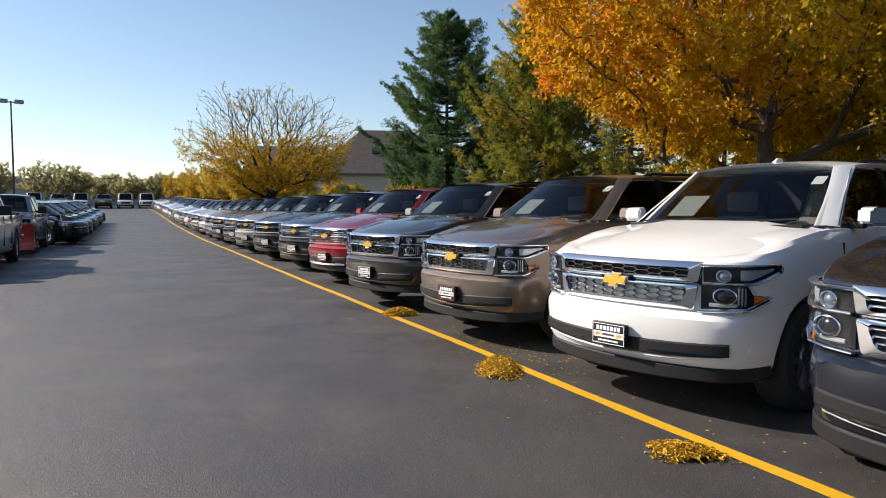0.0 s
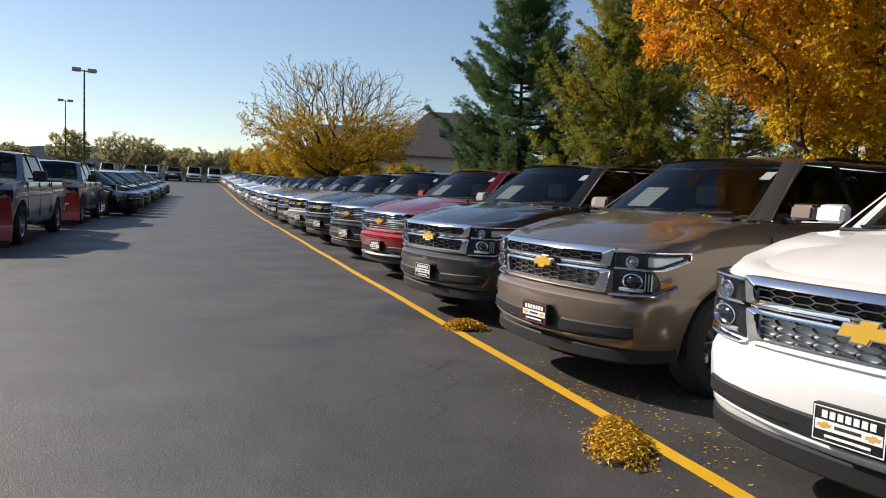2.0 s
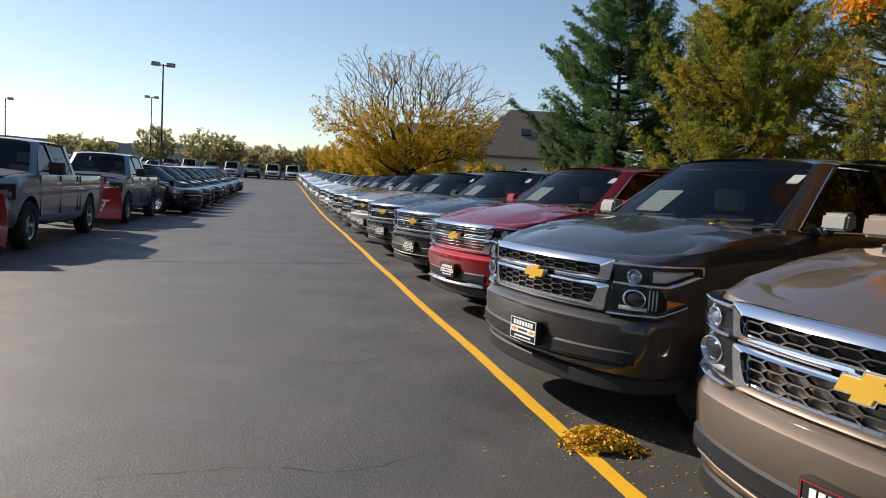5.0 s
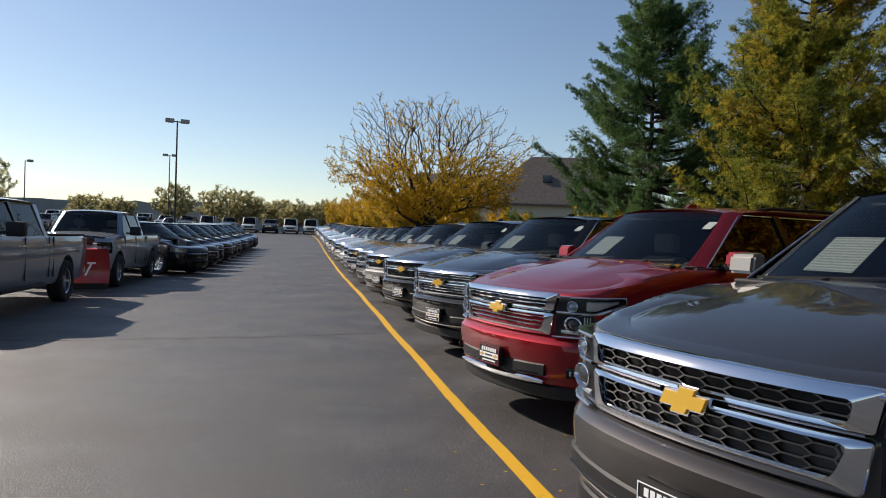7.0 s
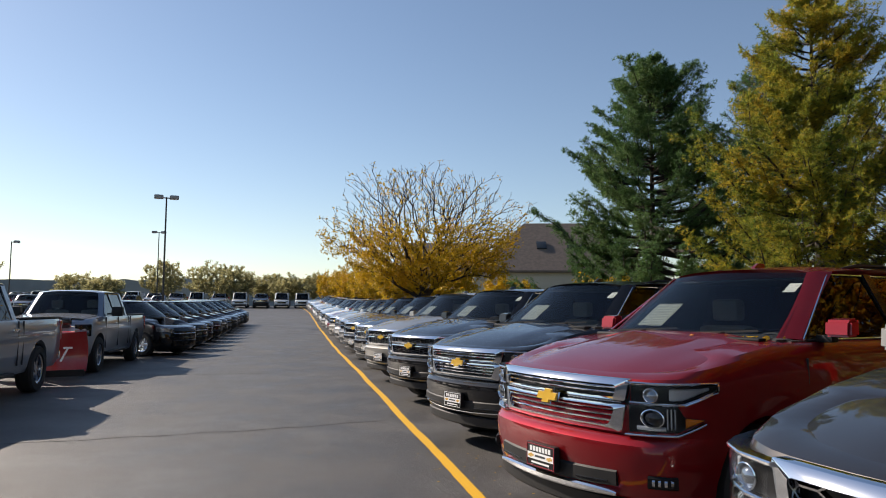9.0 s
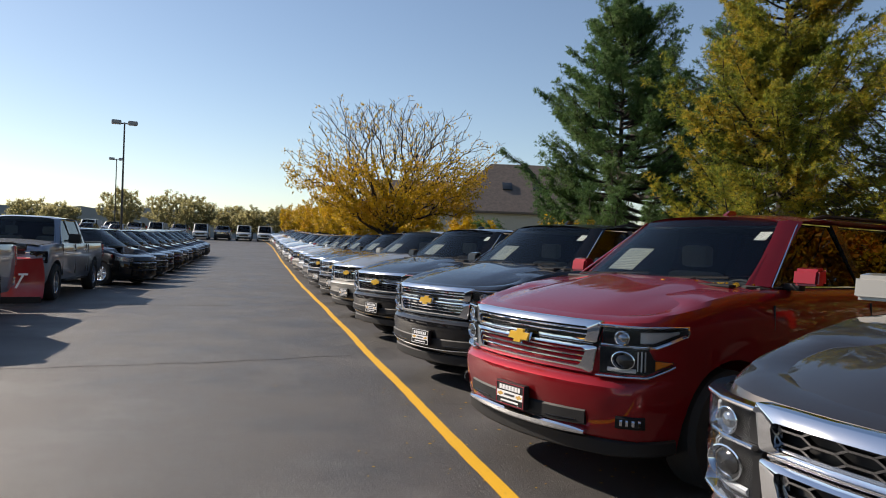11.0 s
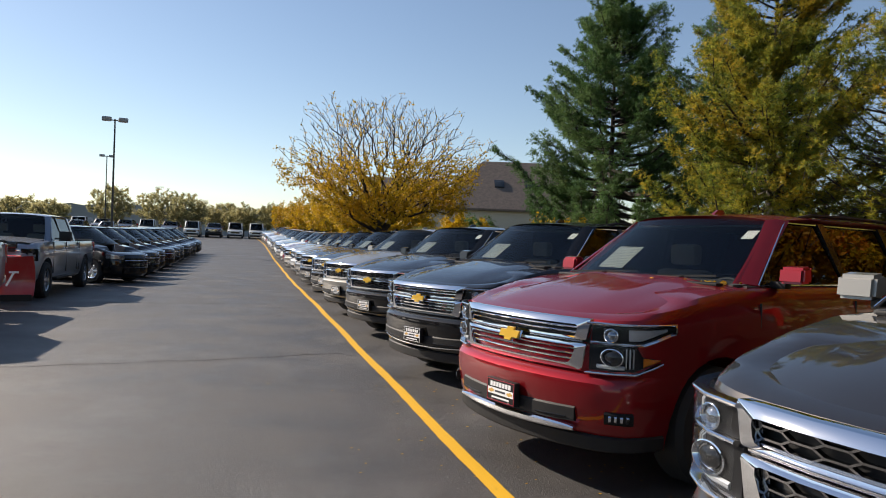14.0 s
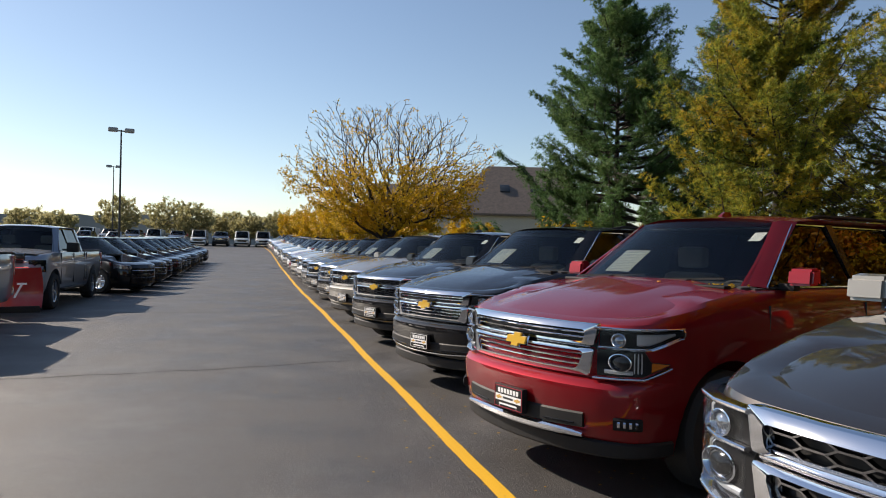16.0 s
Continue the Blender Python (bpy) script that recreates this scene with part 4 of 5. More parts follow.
def plow(x, y, heading):
    """A red V-shaped snow plow on its frame."""
    root = tagged(new("snow_plow"), "red steel V snow plow with white lettering, hung on a pickup", "snow plow")
    for sg in (1, -1):
        bm = bmesh.new()
        rings = []
        for i in range(7):
            u = i / 6
            yy = sg * (0.04 + 1.10 * u)
            xx = 0.42 - 0.36 * u
            hgt = 0.76 + 0.10 * u
            ring = []
            for k in range(8):
                f = k / 7
                c = -0.13 * math.sin(math.pi * f) + 0.10 * f * f
                ring.append((xx + c, yy, 0.16 + hgt * f))
            ring += [(p[0] - 0.025, p[1], p[2]) for p in reversed(ring)]
            rings.append(ring)
        loft(bm, rings)
        w = part("blade", bm, PLOW_RED, root, "curved red blade")
        part("cutting_edge", boxes((0.0, 0.02, -0.55, 0.55, 0.06, 0.2)), BLACK, w, m=pose(0.24, sg * 0.59, 0.0, 0, 0, sg * 18.5))
        for i, (a, wd) in enumerate(((0.2, 0.13), (0.42, 0.13), (0.63, 0.16))):
            bm = bmesh.new()
            yy = 0.04 + 1.10 * a
            t = pose(0.42 - 0.36 * a - 0.02, sg * yy, 0.52, 0, 0, sg * 18.5)
            bar(bm, (0.02, -wd * 0.45, -0.14), (0.02, wd * 0.35, 0.14), 0.01, 0.04)
            if i != 1:
                bar(bm, (0.03, -wd * 0.2, 0.15), (0.03, wd * 0.9, 0.15), 0.01, 0.04)
            else:
                bar(bm, (0.02, wd * 0.45, -0.14), (0.02, -wd * 0.35, 0.14), 0.01, 0.04)
            part("lettering", bm, WHITE_INK, w, "white slanted lettering", m=t)
    bm = bmesh.new()
    for sg in (1, -1):
        bar(bm, (-0.55, sg * 0.35, 0.42), (0.3, sg * 0.06, 0.35), 0.08, 0.1)
    box(bm, -0.5, -0.4, -0.45, 0.45, 0.36, 0.5)
    part("push_frame", bm, BLACK, root)
    bm = bmesh.new()
    for sg in (1, -1):
        box(bm, -0.5, -0.43, sg * 0.4 - 0.035, sg * 0.4 + 0.035, 0.45, 1.12)
    box(bm, -0.5, -0.43, -0.62, 0.62, 1.08, 1.15)
    part("lift_frame", bm, BLACK, root)
    for sg in (1, -1):
        part("plow_light", boxes((-0.52, -0.40, sg * 0.56 - 0.1, sg * 0.56 + 0.1, 1.15, 1.3), bev=0.03), GLOSS_BLACK, root)
    root.matrix_basis = pose(x, y, 0, 0, 0, heading)
    return root


for x, y, col, lab in ((-8.1, 9.5, "grey", "grey crew-cab pickup truck parked along the aisle"), (-7.12, 17.4, "steel", "silver crew-cab pickup truck with roof marker lamps"),
                       (-7.1, 25.3, "steel", "silver crew-cab pickup truck carrying a red snow plow")):
    place_car(tagged(pickup(col, lab), group="pickups with snow plows"), x, y, 270)
    plow(x, y - 0.5, 270)

CAR_NOSE = [(0, 0), (-0.012, 0.3), (-0.06, 0.5), (-0.13, 0.66), (-0.24, 0.78), (-0.40, 0.86), (-0.65, 0.90), (-1.0, 0.91), (-3.0, 0.91), (-4.2, 0.88)]
CAR_LEVELS = [(0.20, -0.12, 0.92, 0.15, 0), (0.29, -0.02, 0.97, 0.05, 0), (0.51, 0.02, 1.0, 0, 0), (0.67, 0.0, 1.0, 0, 0.03), (0.80, -0.04, 1.0, 0, 0.13), (0.90, -0.12, 0.985, 0.04, 0.20),
              (0.95, -0.26, 0.95, 0.08, 0.225), (0.975, -0.5, 0.8, 0.2, 0.235), (0.985, -0.8, 0.45, 0.4, 0.235)]


def crossover(colour, label):
    P = PAINTS[colour]
    root = tagged(new("car"), label, "car")

    def build():
        bm = bmesh.new()
        loft(bm, body_rings(CAR_NOSE, 4.75, CAR_LEVELS, 0.25))
        ob = part("body", bm, [P])
        cut(ob, arch_cutters((-0.95, -3.85), 0.42, 0.62, 1.2, 0.36))
        ob.parent = root
        cabin(root, P, 1.21, -1.18, -2.05, 1.74, -4.68, 0.87, 0.66, -4.4, [(-2.45, 0.07), (-3.4, 0.08), (-4.3, 0.14)], False)
        for sg in (1, -1):
            h = part("headlight", band(bmesh.new(), CAR_NOSE, sg * 0.50, sg * 1.05, lambda s: 0.70 + 0.07 * abs(s), lambda s: 0.81 + 0.12 * abs(s), 0.016, 0.04, -0.03, 8), DULL_CHROME, root)
            g = part("lens", band(bmesh.new(), CAR_NOSE, sg * 0.50, sg * 1.05, lambda s: 0.70 + 0.07 * abs(s), lambda s: 0.81 + 0.12 * abs(s), 0.028, 0.005, -0.03, 8), LENS, h)
            g.visible_shadow = False
            for x in (-0.95, -3.85):
                wheel(root, x, sg * 0.785, 0.37, 5, rim=CHROME)
            part("side_mirror", boxes((-1.72, -1.56, sg * 1.0 - 0.09, sg * 1.0 + 0.09, 1.20, 1.35), bev=0.03), [P], root)
            part("tail_light", boxes((-4.76, -4.5, sg * 0.7 - 0.12, sg * 0.7 + 0.12, 1.0, 1.3), bev=0.03), REDLENS, root)
        part("grille", band(bmesh.new(), CAR_NOSE, -0.5, 0.5, 0.62, 0.80, 0.03, 0.03, 0.0, 10), GLOSS_BLACK, root)
        part("lower_grille", band(bmesh.new(), CAR_NOSE, -0.55, 0.55, 0.30, 0.5, 0.03, 0.03, 0.01, 10), GLOSS_BLACK, root)
        part("grille_bar", band(bmesh.new(), CAR_NOSE, -0.52, 0.52, 0.70, 0.725, 0.05, 0.03, 0.0, 10), CHROME, root)
    cached(root, "crossover", build, P)
    return root


for i, col in enumerate(["black", "black", "blue_black", "black", "black", "slate", "black", "blue_black", "slate", "black", "slate"]):
    c = crossover(col, "%s crossover car, nose to the aisle" % {"blue_black": "dark blue", "slate": "dark grey"}.get(col, col))
    place_car(tagged(c, group="row of crossover cars"), -5.0 + 0.06 * math.sin(i * 2.3), 32.2 + 2.75 * i, 330)

VAN_NOSE = [(0, 0), (-0.02, 0.4), (-0.07, 0.65), (-0.16, 0.82), (-0.35, 0.93), (-0.7, 0.96), (-3.0, 0.97), (-4.6, 0.96)]
VAN_LEVELS = [(0.25, -0.1, 0.93, 0.1, 0), (0.45, 0.0, 1, 0, 0), (0.75, 0.0, 1, 0, 0), (0.95, -0.1, 0.99, 0, 0.05), (1.05, -0.25, 0.96, 0, 0.12), (1.08, -0.5, 0.8, 0.1, 0.12)]


def van(colour, label):
    P = PAINTS[colour]
    root = tagged(new("van"), label, "van")

    def build():
        bm = bmesh.new()
        loft(bm, body_rings(VAN_NOSE, 4.9, VAN_LEVELS, 0.1))
        ob = part("body", bm, [P], root)
        cabin(root, P, 1.19, -0.75, -1.5, 2.02, -4.85, 0.93, 0.80, -4.7, [(-2.1, 0.1), (-4.5, 0.4)], False)
        part("side_panel", boxes((-4.7, -2.1, -0.92, -0.86, 1.1, 1.95)), [P], root)
        part("side_panel", boxes((-4.7, -2.1, 0.86, 0.92, 1.1, 1.95)), [P], root)
        part("grille", band(bmesh.new(), VAN_NOSE, -0.55, 0.55, 0.62, 0.86, 0.012, 0.03, 0.0, 8), GLOSS_BLACK, root)
        part("bumper", band(bmesh.new(), VAN_NOSE, -0.9, 0.9, 0.3, 0.5, 0.02, 0.03, 0.0, 8), BLACK, root)
        for sg in (1, -1):
            part("headlight", band(bmesh.new(), VAN_NOSE, sg * 0.56, sg * 0.95, 0.66, 0.9, 0.012, 0.03, -0.03, 6), CHROME, root)
            for x in (-0.95, -3.9):
                wheel(root, x, sg * 0.86, 0.34, 6)
    cached(root, "van", build, P)
    return root


def far_row():
    cols = ["white", "white", "black", "white", "slate", "white", "slate", "grey", "white", "slate", "white", "black", "white", "grey", "silver", "white", "slate", "white", "black", "white"]
    for i, col in enumerate(cols):
        x = -0.75 - 2.62 * i
        if col in ("white",):
            place_car(tagged(van(col, "white cargo van at the far end of the lot"), group="vans at the far end"), x, 100.5 + 0.4 * math.sin(i), 270)
        else:
            place_car(tagged(suv("suv", col, "bars", None, False, False, "dark SUV parked among vans at the far end"), group="cars at the far end"), x, 100.5, 270)
    for i in range(9):
        col = ["slate", "silver", "black", "white", "grey", "silver", "slate", "white", "grey"][i]
        place_car(tagged(suv("suv", col, "mesh", None, False, False, "%s SUV in a row behind the crossovers" % col), group="cars behind the crossovers"), -19.5 - 3.6 * i, 78 + 1.2 * i, 275)
    for i in range(10):
        col = ["silver", "slate", "white", "black", "grey", "silver", "white", "slate", "black", "silver"][i]
        place_car(tagged(crossover(col, "%s crossover car in a distant row" % col), group="distant row of cars"), -17.0 - 3.2 * i, 92 + 0.4 * i, 270)


far_row()


# ---- lamps ----
def street_lamp(x, y, h, heads=2):
    root = tagged(new("street_lamp"), "tall dark lamp post with %s" % ("two box lamp heads" if heads == 2 else "one box lamp head"), "lamp post", "lamp posts of the lot")
    bm = bmesh.new()
    tube(bm, [(0, 0, 0.7), (0, 0, h)], [0.085, 0.055], 10)
    part("pole", bm, POLE, root)
    part("base", revolve([(0.001, 0.75), (0.26, 0.75), (0.28, 0.7), (0.28, 0.0), (0.001, 0.0)], 20, "z"), mat("concrete", (0.35, 0.34, 0.32), 0.9), root, "round concrete base")
    for sg in ((1, -1) if heads == 2 else (1,)):
        part("arm", boxes((sg * 0.18 - 0.2, sg * 0.18 + 0.2, -0.04, 0.04, h - 0.12, h - 0.04)), POLE, root)
        bm = bmesh.new()
        loft(bm, [[(sg * 0.55 - a, -b, z), (sg * 0.55 + a, -b, z), (sg * 0.55 + a, b, z), (sg * 0.55 - a, b, z)] for a, b, z in ((0.28, 0.2, h - 0.16), (0.33, 0.24, h - 0.12), (0.33, 0.24, h + 0.06), (0.27, 0.18, h + 0.13))])
        hd = part("lamp_head", bm, LAMP_GREY, root, "grey box lamp head")
        part("lamp_glass", boxes((sg * 0.55 - 0.22, sg * 0.55 + 0.22, -0.15, 0.15, h - 0.175, h - 0.158)), WHITE_INK, hd)
    root.matrix_basis = pose(x, y, lot_height(y), 0, 0, 12)


street_lamp(-11.35, 64.2, 9.5)
street_lamp(-19.2, 104.7, 9.7)
street_lamp(-35.2, 101.0, 7.9, 1)


# ---- trees ----
class Acc:
    """Collects vertices and faces."""

    def __init__(self):
        self.v, self.f = [], []

    def ring_tube(self, pts, radii, sides):
        base = len(self.v)
        for i, p in enumerate(pts):
            d = (pts[min(i + 1, len(pts) - 1)] - pts[max(i - 1, 0)])
            d = d / (np.linalg.norm(d) + 1e-9)
            a = np.cross(d, (0.0, 0.0, 1.0) if abs(d[2]) < 0.95 else (1.0, 0.0, 0.0))
            a = a / np.linalg.norm(a)
            b = np.cross(d, a)
            for k in range(sides):
                t = 2 * math.pi * k / sides
                self.v.append(tuple(p + radii[i] * (math.cos(t) * a + math.sin(t) * b)))
        for i in range(len(pts) - 1):
            for k in range(sides):
                j = (k + 1) % sides
                self.f.append((base + i * sides + k, base + i * sides + j, base + (i + 1) * sides + j, base + (i + 1) * sides + k))

    def part(self, name, material, parent, label=""):
        me = bpy.data.meshes.new(name)
        me.from_pydata(self.v, [], self.f)
        me.update()
        ob = part(name, me, material, parent, label)
        return ob


def leaf_mesh(name, centers, size, rng, material, parent, label, flat=0.0, narrow=0.5):
    """Many small bent leaves round the centres (an n x 3 array)."""
    n = len(centers)
    d = rng.normal(size=(n, 3))
    d[:, 2] = d[:, 2] * (1 - flat) - 0.35
    d /= np.linalg.norm(d, axis=1)[:, None]
    e = np.cross(d, rng.normal(size=(n, 3)))
    e /= np.linalg.norm(e, axis=1)[:, None]
    L = size * rng.uniform(0.6, 1.35, (n, 1))
    w = L * narrow
    up = np.cross(d, e)
    a = centers
    tip = a + d * L
    m1 = a + d * L * 0.45 + e * w * 0.5 + up * L * 0.12
    m2 = a + d * L * 0.45 - e * w * 0.5 + up * L * 0.12
    verts = np.stack([a, m1, tip, m2], 1).reshape(-1, 3)
    me = bpy.data.meshes.new(name)
    me.vertices.add(4 * n)
    me.vertices.foreach_set("co", verts.ravel())
    me.loops.add(4 * n)
    me.loops.foreach_set("vertex_index", np.arange(4 * n))
    me.polygons.add(n)
    me.polygons.foreach_set("loop_start", np.arange(0, 4 * n, 4))
    me.update(calc_edges=True)
    return tagged(part(name, me, material, parent, label))


def broadleaf(name, x, y, height, rad, crown_low, n_tips, n_leaves, leaf_size, leafm, barkm, label, seed, trunk_r=0.16, bare_top=0.0, squash=1.0, fork=1.4, twig=0.004, radial=0.28):
    """A tree grown towards many tips spread in its crown; limbs thicken by what they carry."""
    rng = np.random.default_rng(seed)
    root = tagged(new(name), label, "tree")
    root.matrix_basis = pose(x, y, lot_height(min(y, 150)))
    cz, hz = (height + crown_low) / 2, (height - crown_low) / 2
    tips = []
    while len(tips) < n_tips:
        p = rng.uniform(-1, 1, 3)
        q = np.linalg.norm(p * (1, 1, 1.0))
        if q > 1 or q < 0.25:
            continue
        lump = 0.80 + 0.34 * noise.noise(Vector(p * 2.3) + Vector((seed, 0, 0)))
        if q > lump:
            continue
        wide = 1.0 if p[2] > -0.2 else 1.0 - 0.25 * (-p[2] - 0.2)
        tips.append((p[0] * rad * wide, p[1] * rad * wide * squash, cz + p[2] * hz))
    tips = np.array(tips)
    nodes = [np.array((0, 0, 0.0)), np.array((0.03, 0.02, fork * 0.5)), np.array((0, 0, fork)), np.array((0.04, -0.03, fork + 0.6))]
    parent = [-1, 0, 1, 2]
    order = np.argsort(np.linalg.norm(tips - (0, 0, fork + 0.6), axis=1))
    arr = np.zeros((4 + 6 * n_tips, 3))
    arr[:4] = nodes
    cnt = 4
    depth = np.zeros(len(arr))
    depth[:4] = [0, 0.7, 1.4, 2.0]
    for k in order:
        t = tips[k]
        dist = np.linalg.norm(arr[2:cnt] - t, axis=1)
        out = np.linalg.norm(arr[2:cnt] - (0, 0, fork), axis=1)
        cost = dist + radial * depth[2:cnt] + 1.5 * np.maximum(0, arr[2:cnt, 2] - t[2] - 0.2)
        j = int(np.argmin(cost)) + 2
        a = arr[j].copy()
        L = np.linalg.norm(t - a)
        steps = 1 if L < 0.5 else 2 if L < 1.2 else 3 if L < 2.5 else 5
        prev = j
        for s in range(1, steps + 1):
            f = s / steps
            p = a + (t - a) * f + rng.normal(size=3) * 0.03 * L * (1 - f) + np.array((0, 0, 0.06 * L * math.sin(math.pi * f)))
            arr[cnt] = p
            depth[cnt] = depth[prev] + L / steps
            parent.append(prev)
            prev = cnt
            cnt += 1
    load = np.zeros(cnt)
    kids = [[] for _ in range(cnt)]
    for i in range(cnt - 1, 0, -1):
        if not kids[i]:
            load[i] += 1
        load[parent[i]] += load[i]
        kids[parent[i]].append(i)
    r = twig + trunk_r * (load / load[0]) ** 0.58
    acc = Acc()
    for i in range(1, cnt):
        p = parent[i]
        ra = min(r[p], r[i] * 1.35) if p > 2 else r[p]
        acc.ring_tube([arr[p], arr[i]], [ra, r[i]], 7 if r[i] > 0.05 else 4 if r[i] > 0.015 else 3)
    acc.part("trunk", barkm, root)
    # leaves along the thin twigs
    thin = np.array([i for i in range(4, cnt) if r[i] < 0.035])
    zrel = (arr[thin, 2] - crown_low) / (height - crown_low)
    wgt = np.clip(1 - bare_top * zrel * 1.6, 0.03, 1) * (0.5 + rng.random(len(thin)))
    pick = rng.choice(thin, n_leaves, p=wgt / wgt.sum())
    par = np.array([parent[i] for i in pick])
    f = rng.random((n_leaves, 1)) ** 0.7
    c = arr[par] + (arr[pick] - arr[par]) * f + rng.normal(size=(n_leaves, 3)) * 0.09
    leaf_mesh("crown", c, leaf_size, rng, leafm, root, "", narrow=0.5)
    return root


def pine(x, y, height, rad, leafm, barkm, label, seed, n_tuft=5200, low=0.8, needle=0.15, fullness=1.0):
    """A pine with whorls of limbs, upturned tips and tufts of long needles."""
    rng = np.random.default_rng(seed)
    root = tagged(new("pine_tree"), label, "tree")
    root.matrix_basis = pose(x, y, lot_height(min(y, 150)))
    acc = Acc()
    acc.ring_tube([np.array((0, 0, z)) for z in np.linspace(0, height, 8)], list(np.linspace(0.17, 0.02, 8)), 8)
    tufts, dirs = [], []
    z = low
    while z < height - 0.15:
        f = (z - low) / (height - low)
        reach = rad * (1 - f ** 1.25) ** 0.9 * (0.62 + 0.38 * min(1, f * 4 + 0.3))
        for k in range(rng.integers(5, 9)):
            az = rng.uniform(0, 2 * math.pi)
            lump = 0.78 + 0.72 * noise.noise(Vector((math.cos(az) * 1.5 + seed, math.sin(az) * 1.5, z * 0.55)))
            L = max(0.25, reach * lump * rng.uniform(0.75, 1.2))
            rise = 0.15 + 0.75 * f
            pts = []
            for s in np.linspace(0, 1, 6):
                h = L * (rise * s * 0.6 - 0.22 * math.sin(math.pi * s) * (1 - f) + 0.20 * s ** 3)
                pts.append(np.array((math.cos(az) * L * s, math.sin(az) * L * s, z + h)) + rng.normal(size=3) * 0.03 * L * s)
            acc.ring_tube(pts, list(np.linspace(0.012 + 0.016 * L, 0.006, 6)), 5)
            # flat sprays of side twigs, longest at mid limb
            for _ in range(int(6 + 13 * L)):
                s = rng.uniform(0.15, 1.0) ** 0.7
                i = min(4, int(s * 5))
                p = pts[i] + (pts[i + 1] - pts[i]) * (s * 5 - i)
                tl = rng.uniform(0.3, 0.95) * (1.25 - 0.8 * s) * min(1.0, 0.35 + L * 0.35)
                ta = az + rng.choice((-1, 1)) * rng.uniform(0.2, 1.1)
                q = p + np.array((math.cos(ta) * tl, math.sin(ta) * tl, tl * rng.uniform(-0.05, 0.5)))
                acc.ring_tube([p, q], [0.008, 0.004], 3)
                for g in np.linspace(0.25, 1.0, 5):
                    tufts.append(p + (q - p) * g + rng.normal(size=3) * 0.05)
                    dirs.append((q - p) / (tl + 1e-6) * 0.7 + np.array((0, 0, 0.4)))
        z += rng.uniform(0.16, 0.34) * (1.3 - 0.5 * f)
    acc.part("trunk", barkm, root)
    tufts, dirs = np.array(tufts), np.array(dirs)
    if len(tufts) > n_tuft:
        sel = rng.choice(len(tufts), n_tuft, replace=False)
        tufts, dirs = tufts[sel], dirs[sel]
    per = 12
    c = np.repeat(tufts, per, 0)
    d = np.repeat(dirs, per, 0) + rng.normal(size=(len(c), 3)) * 0.95
    d /= np.linalg.norm(d, axis=1)[:, None]
    e = np.cross(d, rng.normal(size=d.shape))
    e /= np.linalg.norm(e, axis=1)[:, None]
    L = needle * rng.uniform(0.7, 1.3, (len(c), 1)) * (0.8 + 0.4 * noise.noise(Vector((seed, 1, 2))))
    verts = np.stack([c + e * 0.009, c - e * 0.009, c + d * L], 1).reshape(-1, 3)
    me = bpy.data.meshes.new("crown")
    n = len(c)
    me.vertices.add(3 * n)
    me.vertices.foreach_set("co", verts.ravel())
    me.loops.add(3 * n)
    me.loops.foreach_set("vertex_index", np.arange(3 * n))
    me.polygons.add(n)
    me.polygons.foreach_set("loop_start", np.arange(0, 3 * n, 3))
    me.update(calc_edges=True)
    part("crown", me, leafm, root)
    return root


BARK = bark("grey_brown_bark", (0.05, 0.038, 0.03), (0.13, 0.105, 0.085))
DARK_BARK = bark("dark_twig_bark", (0.018, 0.014, 0.011), (0.05, 0.04, 0.032))
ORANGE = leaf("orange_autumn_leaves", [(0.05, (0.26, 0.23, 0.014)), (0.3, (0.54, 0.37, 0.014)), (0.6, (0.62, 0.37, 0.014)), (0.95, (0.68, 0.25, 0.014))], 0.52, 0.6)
GOLDEN = leaf("golden_autumn_leaves", [(0.05, (0.20, 0.19, 0.015)), (0.35, (0.46, 0.32, 0.014)), (0.65, (0.60, 0.38, 0.016)), (0.95, (0.58, 0.24, 0.014))], 0.52)
YELLOWL = leaf("yellow_autumn_leaves", [(0.05, (0.24, 0.20, 0.015)), (0.4, (0.48, 0.31, 0.014)), (0.75, (0.58, 0.36, 0.016)), (0.98, (0.48, 0.22, 0.012))], 0.4)
NEEDLES = leaf("dark_pine_needles", [(0.05, (0.045, 0.10, 0.034)), (0.5, (0.085, 0.165, 0.052)), (0.95, (0.165, 0.235, 0.08))], 0.4)
MIXED_NEEDLES = leaf("yellowing_pine_needles", [(0.05, (0.08, 0.145, 0.03)), (0.38, (0.17, 0.22, 0.036)), (0.64, (0.40, 0.35, 0.038)), (0.97, (0.64, 0.36, 0.03))], 0.5)
OLIVE = leaf("olive_leaves", [(0.05, (0.10, 0.13, 0.03)), (0.5, (0.26, 0.25, 0.05)), (0.95, (0.45, 0.36, 0.07))], 0.4)
# olive leaves with the distance haze painted in as a paler base colour
HAZE_PALED = leaf("haze_paled_olive_leaves", [(0.05, (0.24, 0.25, 0.13)), (0.5, (0.36, 0.33, 0.16)), (0.95, (0.50, 0.43, 0.20))], 0.6)

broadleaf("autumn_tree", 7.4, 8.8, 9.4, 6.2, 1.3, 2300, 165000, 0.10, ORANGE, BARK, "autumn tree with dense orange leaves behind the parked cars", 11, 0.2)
broadleaf("autumn_tree", 12.2, 12.5, 9.0, 4.4, 0.9, 1500, 110000, 0.115, GOLDEN, BARK, "autumn tree with dense golden yellow leaves behind the cars", 12, 0.22)
broadleaf("bare_topped_tree", 5.3, 45.5, 10.0, 6.5, 1.7, 2300, 26000, 0.15, YELLOWL, DARK_BARK, "half-bare tree with bare upper twigs and yellow lower leaves", 13, 0.34, 1.05, 1.0, 1.5, 0.004, 0.6)
